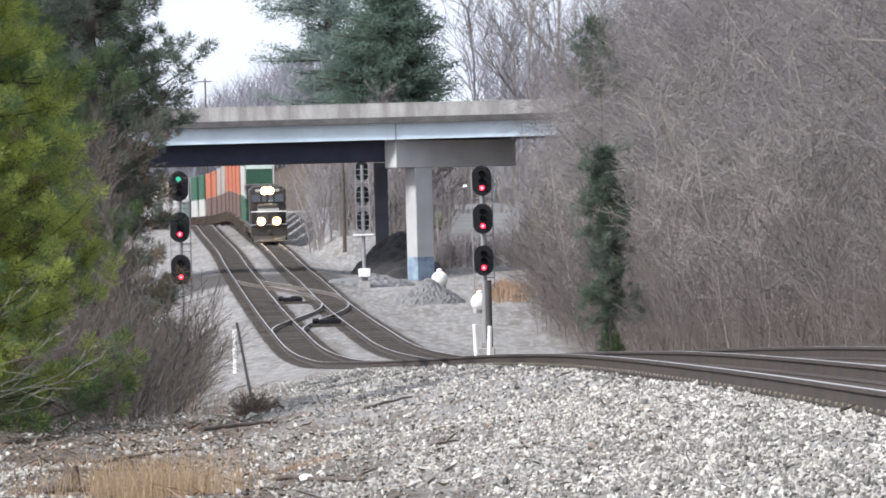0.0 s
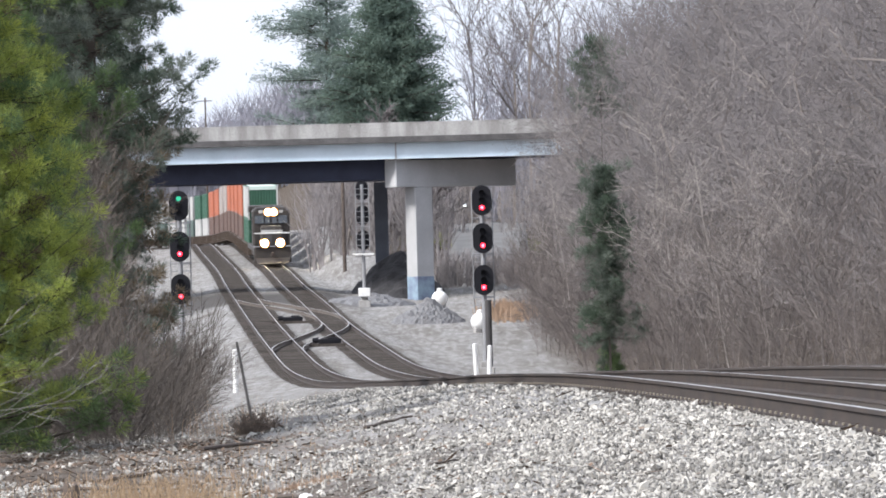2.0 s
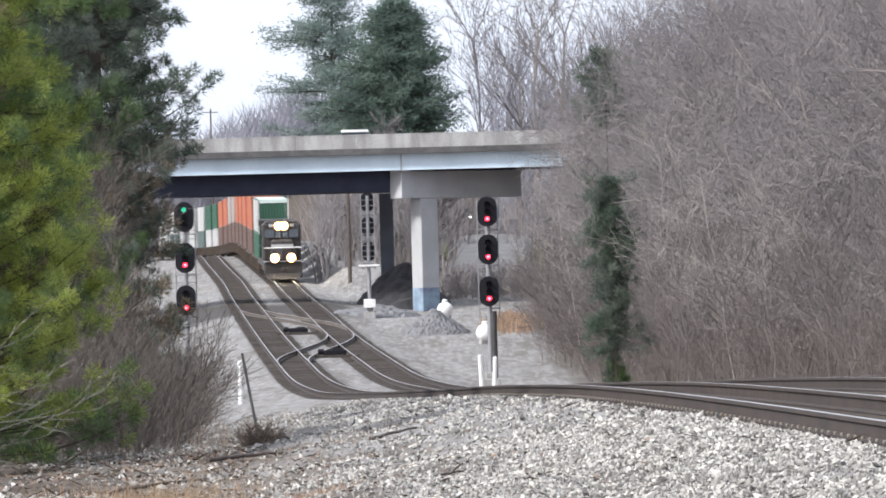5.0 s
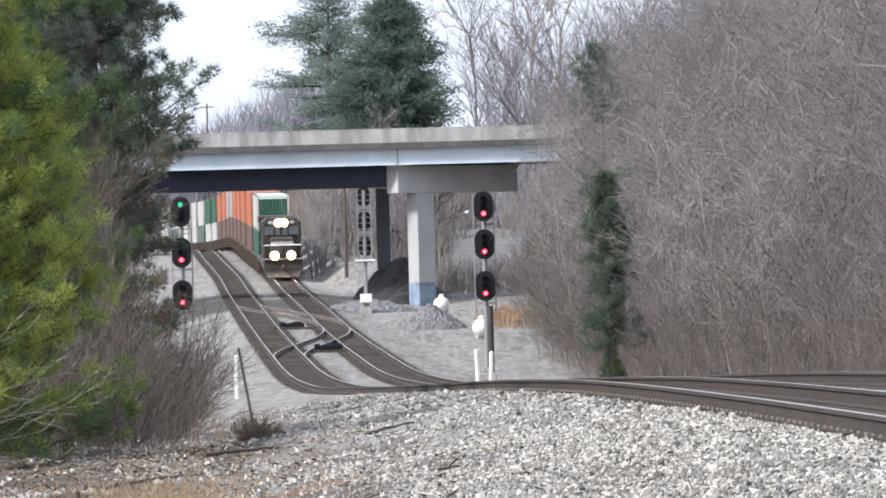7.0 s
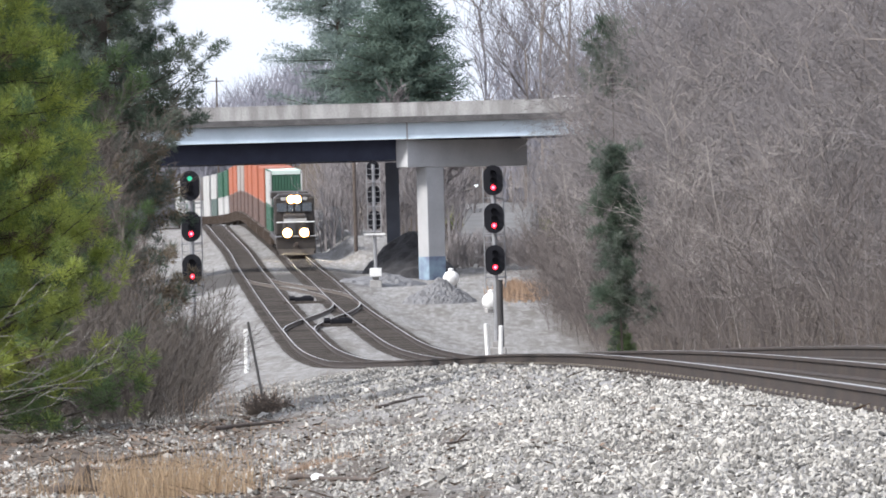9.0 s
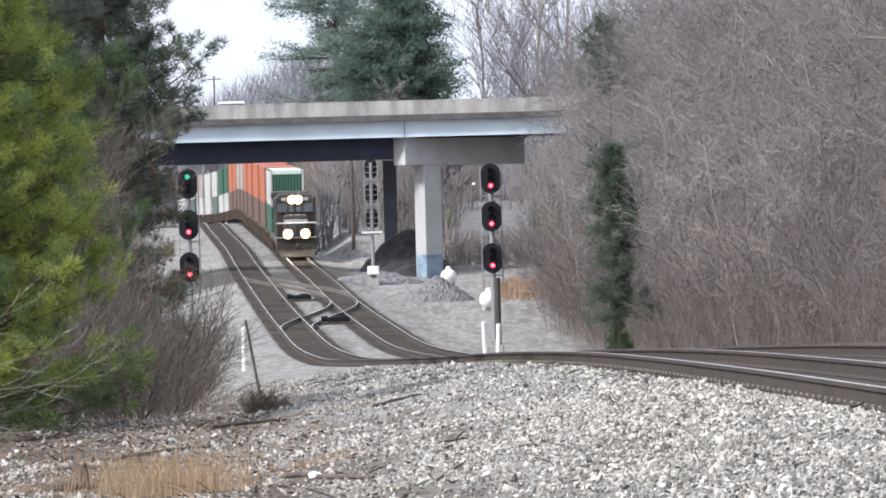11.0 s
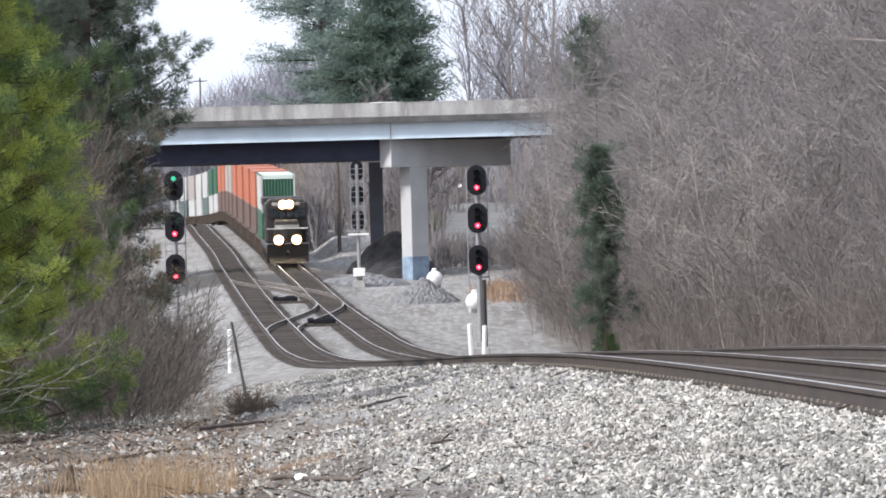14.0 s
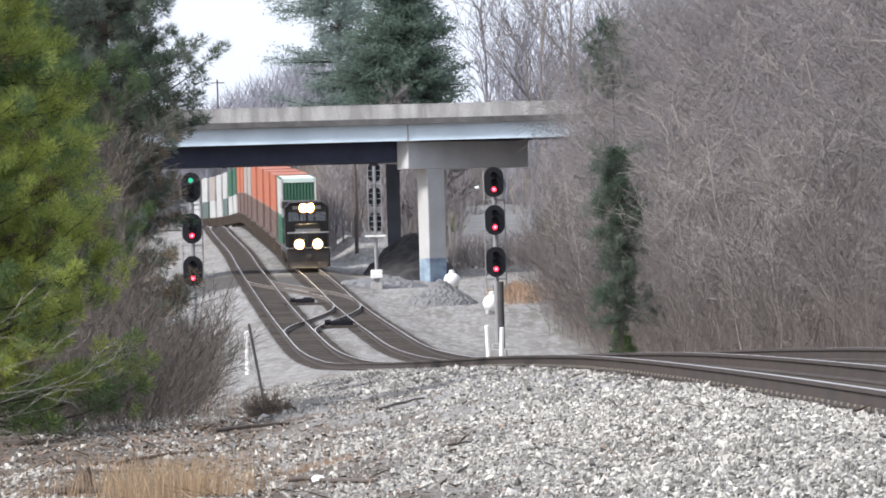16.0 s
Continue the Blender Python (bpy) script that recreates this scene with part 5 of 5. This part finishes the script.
def container(L, z, mat, label, roof=None):
    """Corrugated box container; z is the height of its floor."""
    t = thing("shipping_container", Matrix.Identity(4), label, "shipping container", "containers on the train")
    W, H = 2.56, 2.88
    h = L / 2
    n = int(L / 0.28)
    for sx in (-1, 1):
        verts, faces = [], []
        for i in range(n * 2 + 1):
            y = -h + 0.08 + (L - 0.16) * i / (n * 2)
            x = sx * (W / 2 - (0.05 if (i // 2) % 2 else 0.005))
            verts += [(x, y, z + 0.14), (x, y, z + H - 0.1)]
        for i in range(n * 2):
            faces.append((2 * i, 2 * i + 2, 2 * i + 3, 2 * i + 1))
        mesh_object("side_panel", verts, faces, CWHITE if roof else mat, t)
    verts, faces = [], []
    for i in range(41):
        x = -W / 2 + 0.1 + (W - 0.2) * i / 40
        yy = -h + (0.05 if (i // 2) % 2 else 0.01)
        verts += [(x, yy, z + 0.12), (x, yy, z + H - 0.08)]
    faces = [(2 * i, 2 * i + 2, 2 * i + 3, 2 * i + 1) for i in range(40)]
    mesh_object("front_panel", verts, faces, mat, t)
    if roof:
        # band added on the front, standing in for more of the pale roof
        part("roof_band", box(B(), (0, -h - 0.005, z + H - 0.2), (W - 0.3, 0.04, 0.26)), roof, t, "pale green band added to widen the visible roof")
    bm = B()
    box(bm, (0, h - 0.06, z + H / 2), (W - 0.2, 0.05, H - 0.2))
    for x in (-0.7, -0.25, 0.25, 0.7):
        rod(bm, (x, h, z + 0.15), (x, h, z + H - 0.15), 0.025, sides=6)
    part("door", bm, mat, t)
    part("roof", box(B(), (0, 0, z + H - 0.04), (W - 0.04, L - 0.06, 0.06)), roof or mat, t)
    part("floor", box(B(), (0, 0, z + 0.1), (W - 0.1, L - 0.1, 0.1)), CARFRAME, t)
    for sx in (-1, 1):
        for y in (-h + 0.06, h - 0.06, -6.1, 6.1):
            part("corner_post", box(B(), (sx * (W / 2 - 0.06), y, z + H / 2), (0.13, 0.13, H), 0.01), CWHITE if (roof and y < -7) else mat, t)
        for zz in (0.07, H - 0.05):
            part("rail_beam", box(B(), (sx * (W / 2 - 0.05), 0, z + zz), (0.1, L, 0.13), 0.01), mat, t)
    return t


CONSIST = [("green_pale", "green")] + [("orange", "brown")] * 4 + [("grey", "brown")] * 2 + [("orange", "brown")] * 2 + [("green", "white")] * 2 + [("white", "teal")] + [("white", "white"), ("grey", "white"), ("white", "teal"), ("white", "white")]
COAT = {"green_pale": (DGREEN, "dark green-fronted container with pale roof and sides", PALEGREEN), "green": (DGREEN, "dark green corrugated container stacked on a well car", None),
        "orange": (ORANGE, "orange corrugated container stacked on a well car", None), "white": (CWHITE, "off-white corrugated container stacked on a well car", None),
        "brown": (CBROWN, "dull brown corrugated container low in a well car", None), "grey": (CGREY, "weathered grey corrugated container stacked on a well car", None),
        "teal": (CTEAL, "dark grey-green corrugated container low in a well car", None)}
MOVERS = [(locomotive(), 0.0, 22.3)]
front = 23.2
first_car, boxes = None, {}
for top, bottom in CONSIST:
    first_car, car = (first_car or well_car(21.4)), None
    car = first_car if len(MOVERS) == 1 else copy_thing(first_car, Matrix.Identity(4))
    MOVERS.append((car, front, front + 21.4))
    for c, z in ((bottom, 0.42), (top, 3.31)):
        mat, label, roof = COAT[c]
        if (c, z) in boxes:
            ob = copy_thing(boxes[c, z], Matrix.Identity(4))
        else:
            ob = boxes[c, z] = container(16.15, z, mat, label, roof)
        MOVERS.append((ob, front, front + 21.4))
    front += 22.0


# ---- road traffic on the bridge ----
def car():
    t = thing("white_car", Matrix.Identity(4), "white car crossing the road bridge", "car", "cars on the bridge")
    part("body", box(B(), (0, 0, 0.62), (4.5, 1.8, 0.6), 0.14), WHITE, t)
    bm = B()
    g = bmesh.ops.create_cube(bm, size=1, matrix=Matrix.Translation((-0.1, 0, 1.12)) @ Matrix.Diagonal((2.6, 1.62, 0.5, 1)))
    for v in g["verts"]:
        if v.co.z > 1.2:
            v.co.x, v.co.y = -0.1 + (v.co.x + 0.1) * 0.62, v.co.y * 0.86
    bmesh.ops.bevel(bm, geom=list(bm.edges), offset=0.06, segments=2, affect="EDGES", profile=0.5)
    cabin = part("cabin", bm, GLASS, t, "dark glazed cabin")
    part("roof", box(B(), (-0.1, 0, 1.37), (1.9, 1.46, 0.2), 0.05), WHITE, cabin)
    for x in (-1.35, 1.4):
        for y in (-0.78, 0.78):
            part("wheel", rod(B(), (x, y - 0.1, 0.32), (x, y + 0.1, 0.32), 0.32, sides=16), BLACK, t)
    return t


car_a = car()
car_b = copy_thing(car_a, Matrix.Identity(4))
car_c = copy_thing(car_a, Matrix.Identity(4))


# ---- loose things in the foreground ----
def stones():
    rng = np.random.default_rng(8)
    n1, n2 = 72000, 19000
    y = np.concatenate([36 + 32 * rng.random(n1), 68 + 92 * rng.random(n2) ** 1.2])
    u = np.concatenate([-0.14 - 8.4 * rng.random(n1) ** 1.15, -0.2 - 7.5 * rng.random(n2)])
    x = u + LEFT_X(y)
    bare = np.clip(earthy(x, y), 0, 1) * np.clip((-u - 1.2) / 2.5, 0, 1) * np.clip((110 - y) / 20, 0, 1)
    keep = rng.random(len(y)) > 0.72 * bare
    x, y, u = x[keep], y[keep], u[keep]
    n = len(y)
    z = terrain(x, y)[0]
    size = rng.lognormal(math.log(0.0098), 0.36, n)
    size = np.where(y > 68, size * 1.35, size)
    cube = np.array([(1, 0, 0), (0, 1, 0), (-1, 0, 0), (0, -1, 0), (0, 0, 1), (0, 0, -1)], float) * 1.35
    v = (cube[None] + rng.uniform(-0.4, 0.4, (n, 6, 3))) * size[:, None, None] * np.stack([rng.uniform(1.0, 1.7, n), rng.uniform(0.8, 1.2, n), rng.uniform(0.5, 0.9, n)], 1)[:, None]
    q = rng.normal(size=(n, 4))
    q /= np.linalg.norm(q, axis=1, keepdims=True)
    w, a, b, c = q.T
    R = np.stack([1 - 2 * (b * b + c * c), 2 * (a * b - c * w), 2 * (a * c + b * w), 2 * (a * b + c * w), 1 - 2 * (a * a + c * c), 2 * (b * c - a * w), 2 * (a * c - b * w), 2 * (b * c + a * w), 1 - 2 * (a * a + b * b)], 1).reshape(n, 3, 3)
    v = np.einsum("nij,nkj->nki", R, v) + np.stack([x, y, z + size * 0.8], 1)[:, None]
    f = np.array([(0, 1, 4), (1, 2, 4), (2, 3, 4), (3, 0, 4), (1, 0, 5), (2, 1, 5), (3, 2, 5), (0, 3, 5)])
    faces = (f[None] + 6 * np.arange(n)[:, None, None]).reshape(-1, 3)
    tagged(mesh_object("ballast_stones", v.reshape(-1, 3).tolist(), faces.tolist(), STONE), "loose pale grey crushed ballast stones", "ballast", kind="stuff")


stones()


def litter():
    """Dead leaves and chips of wood among the stones at the brush's foot."""
    rng = random.Random(21)
    verts, faces = [], []
    for _ in range(15000):
        y = rng.uniform(46, 92)
        x = float(LEFT_X(y)) + rng.uniform(-10, -4.6) + 2.6 * max(0, rng.gauss(0, 0.7))
        z = rng.uniform(0.0, 0.03)
        a = rng.uniform(0, 6.283)
        ln, w = (rng.uniform(0.03, 0.12), rng.uniform(0.008, 0.025)) if rng.random() < 0.93 else (rng.uniform(0.2, 0.6), rng.uniform(0.006, 0.014))
        d, sd = Vector((math.cos(a), math.sin(a), rng.uniform(-0.2, 0.4))) * ln, Vector((-math.sin(a), math.cos(a), rng.uniform(-0.6, 0.6))) * w
        k, p = len(verts), Vector((x, y, z))
        verts += [p, p + d * 0.5 + sd, p + d, p + d * 0.5 - sd]
        faces.append((k, k + 1, k + 2, k + 3))
    feet = np.array([verts[4 * (i // 4)][:] for i in range(len(verts))])
    verts = np.array([v[:] for v in verts]) + np.stack([0 * feet[:, 0], 0 * feet[:, 0], terrain(feet[:, 0], feet[:, 1])[0]], 1)
    tagged(mesh_object("leaf_litter", verts, faces, LITTER), "brown dead leaves and wood chips among stones", "leaf litter", kind="stuff")


litter()


def stick(x1, y1, x2, y2, r, label, name="fallen_branch", mat=WOOD, seed=0):
    rng = random.Random(seed)
    p, q = Vector((x1, y1, ground_z(x1, y1) + r * 1.2)), Vector((x2, y2, ground_z(x2, y2) + r * 1.2))
    segs, last, n = [], p, 6
    for i in range(1, n + 1):
        c = p.lerp(q, i / n) + Vector((rng.gauss(0, r * 0.5), rng.gauss(0, r), rng.uniform(0, r)))
        segs.append((last, c, r * (1.1 - 0.5 * (i - 1) / n), r * (1.1 - 0.5 * i / n)))
        last = c
    pts = [(segs[0][0], segs[0][2])] + [(g[1], g[3]) for g in segs]
    verts, faces = [], []
    ax = (q - p).normalized()
    sd, up = ax.cross(Vector((0, 0, 1))).normalized(), Vector((0, 0, 1))
    for c, rr in pts:
        verts += [c + (sd * math.cos(k * math.pi / 4) + up * math.sin(k * math.pi / 4)) * rr for k in range(8)]
    for i in range(len(pts) - 1):
        faces += [(8 * i + k, 8 * i + (k + 1) % 8, 8 * i + 8 + (k + 1) % 8, 8 * i + 8 + k) for k in range(8)]
    faces += [tuple(range(8)), tuple(range(8 * len(pts) - 1, 8 * len(pts) - 9, -1))]
    me = bpy.data.meshes.new(name)
    me.from_pydata([tuple(v) for v in verts], [], faces)
    me.materials.append(mat)
    tagged(new(name, me), label, "branch", "fallen branches")


stick(-1.62, 58.8, -0.74, 54.6, 0.024, "weathered grey fallen branch on the gravel", seed=1)
stick(-1.05, 79.5, -0.5, 81.5, 0.022, "short dark stick on the gravel", seed=2)
stick(-1.9, 80.0, -1.5, 81.5, 0.02, "short dark stick on the gravel", seed=3)
stick(-3.75, 97.0, -2.9, 91.0, 0.032, "dark fallen branch at the brush's foot", seed=4)
stick(-4.2, 66.0, -3.2, 65.0, 0.02, "dark fallen branch in the gravel", seed=5)
stick(-2.7, 60.0, -2.2, 61.0, 0.016, "dark stick among dry grass on the gravel", seed=7)
stick(-3.9, 70.0, -2.8, 71.5, 0.022, "dark fallen branch at the brush's foot", seed=8)
stick(-3.2, 82.0, -2.3, 83.5, 0.03, "dark fallen branch at the brush's foot", seed=9)
stick(-0.2, 60.0, 0.1, 60.6, 0.014, "short dark stick on the gravel", seed=10)
heap = bare_tree(84, 0.68, DEADBRUSH, DEADBRUSH, dict(FINE, stems=46, lean=0.3, foot=0.12, thin=0.004, lift=-0.06), "brushwood_pile", "small dark pile of dead brushwood on the gravel", "brush left of the line", "brushwood")
place(heap, [(-2.86, 93.0), (-2.8, 92.4), (-2.9, 93.6)], rng, 0.6, 0.8)
bm = B()
ball(bm, (0, 0, 0.02), 0.05, (1.2, 1, 0.7), 2)
for v in bm.verts:
    v.co += Vector((noise.noise(v.co * 30), noise.noise(v.co * 31), noise.noise(v.co * 29))) * 0.012
rock = part("brick_fragment", bm, material("red_brown_brick", (0.16, 0.06, 0.045), 0.9, vary=0.3), None)
rock.location = (1.50, 37.8, ground_z(1.50, 37.8) + 0.025)
tagged(rock, "red-brown brick fragment lying in the ballast", "brick")
bm = B()
ball(bm, (0, 0, 0.02), 0.06, (1.3, 1, 0.6), 2)
for v in bm.verts:
    v.co += Vector((noise.noise(v.co * 20), noise.noise(v.co * 21), noise.noise(v.co * 19))) * 0.02
rock = part("white_stone", bm, WHITE, None)
rock.location = (-1.30, 57.2, ground_z(-1.30, 57.2) + 0.02)
tagged(rock, "large white stone beside a fallen branch", "stone")
bm = B()
rings = [[bm.verts.new((r * math.cos(k * 0.6283) * (1 + 0.12 * math.sin(3 * k + z * 9)), r * math.sin(k * 0.6283), z + (0.05 * math.sin(2.1 * k) if z > 0.2 else 0))) for k in range(10)] for r, z in ((0.105, -0.04), (0.085, 0.08), (0.078, 0.2), (0.07, 0.27), (0.03, 0.22))]
for lo, hi in zip(rings, rings[1:]):
    for k in range(10):
        bm.faces.new((lo[k], lo[(k + 1) % 10], hi[(k + 1) % 10], hi[k]))
bm.faces.new(rings[-1])
stump = part("tree_stump", bm, WOOD, None)
stump.location = (-3.6, 60.0, ground_z(-3.6, 60.0))
tagged(stump, "short dark rotten stump in the gravel", "stump")
stick(-4.15, 63.0, -3.5, 61.5, 0.03, "dark fallen branch beside a rotten stump", seed=11)
stick(-3.75, 58.0, -3.35, 58.6, 0.045, "short dark rotten log in the gravel", "log", seed=6)


def motions():
    times = [k * 1.0 for k in range(17)]
    for ob, a, b in MOVERS:
        walk(ob, [(t, ride(t, a, b)) for t in times])
    road = 11.16
    walk(car_a, [(0, pose(60, 445.0, road, 0, 0, 180)), (7, pose(28, 445.0, road, 0, 0, 180)), (9, pose(8.0, 445.0, road, 0, 0, 180)), (11.4, pose(-20, 445.0, road, 0, 0, 180)), (16, pose(-64, 445.0, road, 0, 0, 180))])
    walk(car_c, [(0, pose(-53, 441.0, road)), (3.5, pose(-21.6, 441.0, road)), (4, pose(-17.0, 441.0, road)), (6.5, pose(12.5, 441.0, road)), (16, pose(140, 441.0, road))])
    walk(car_b, [(0, pose(-184, 441.0, road - 0.35)), (13.9, pose(-4.95, 441.0, road - 0.35)), (14.35, pose(1.1, 441.0, road - 0.1)), (15, pose(9.8, 441.0, road - 0.1)), (16, pose(22, 441.0, road))])


motions()
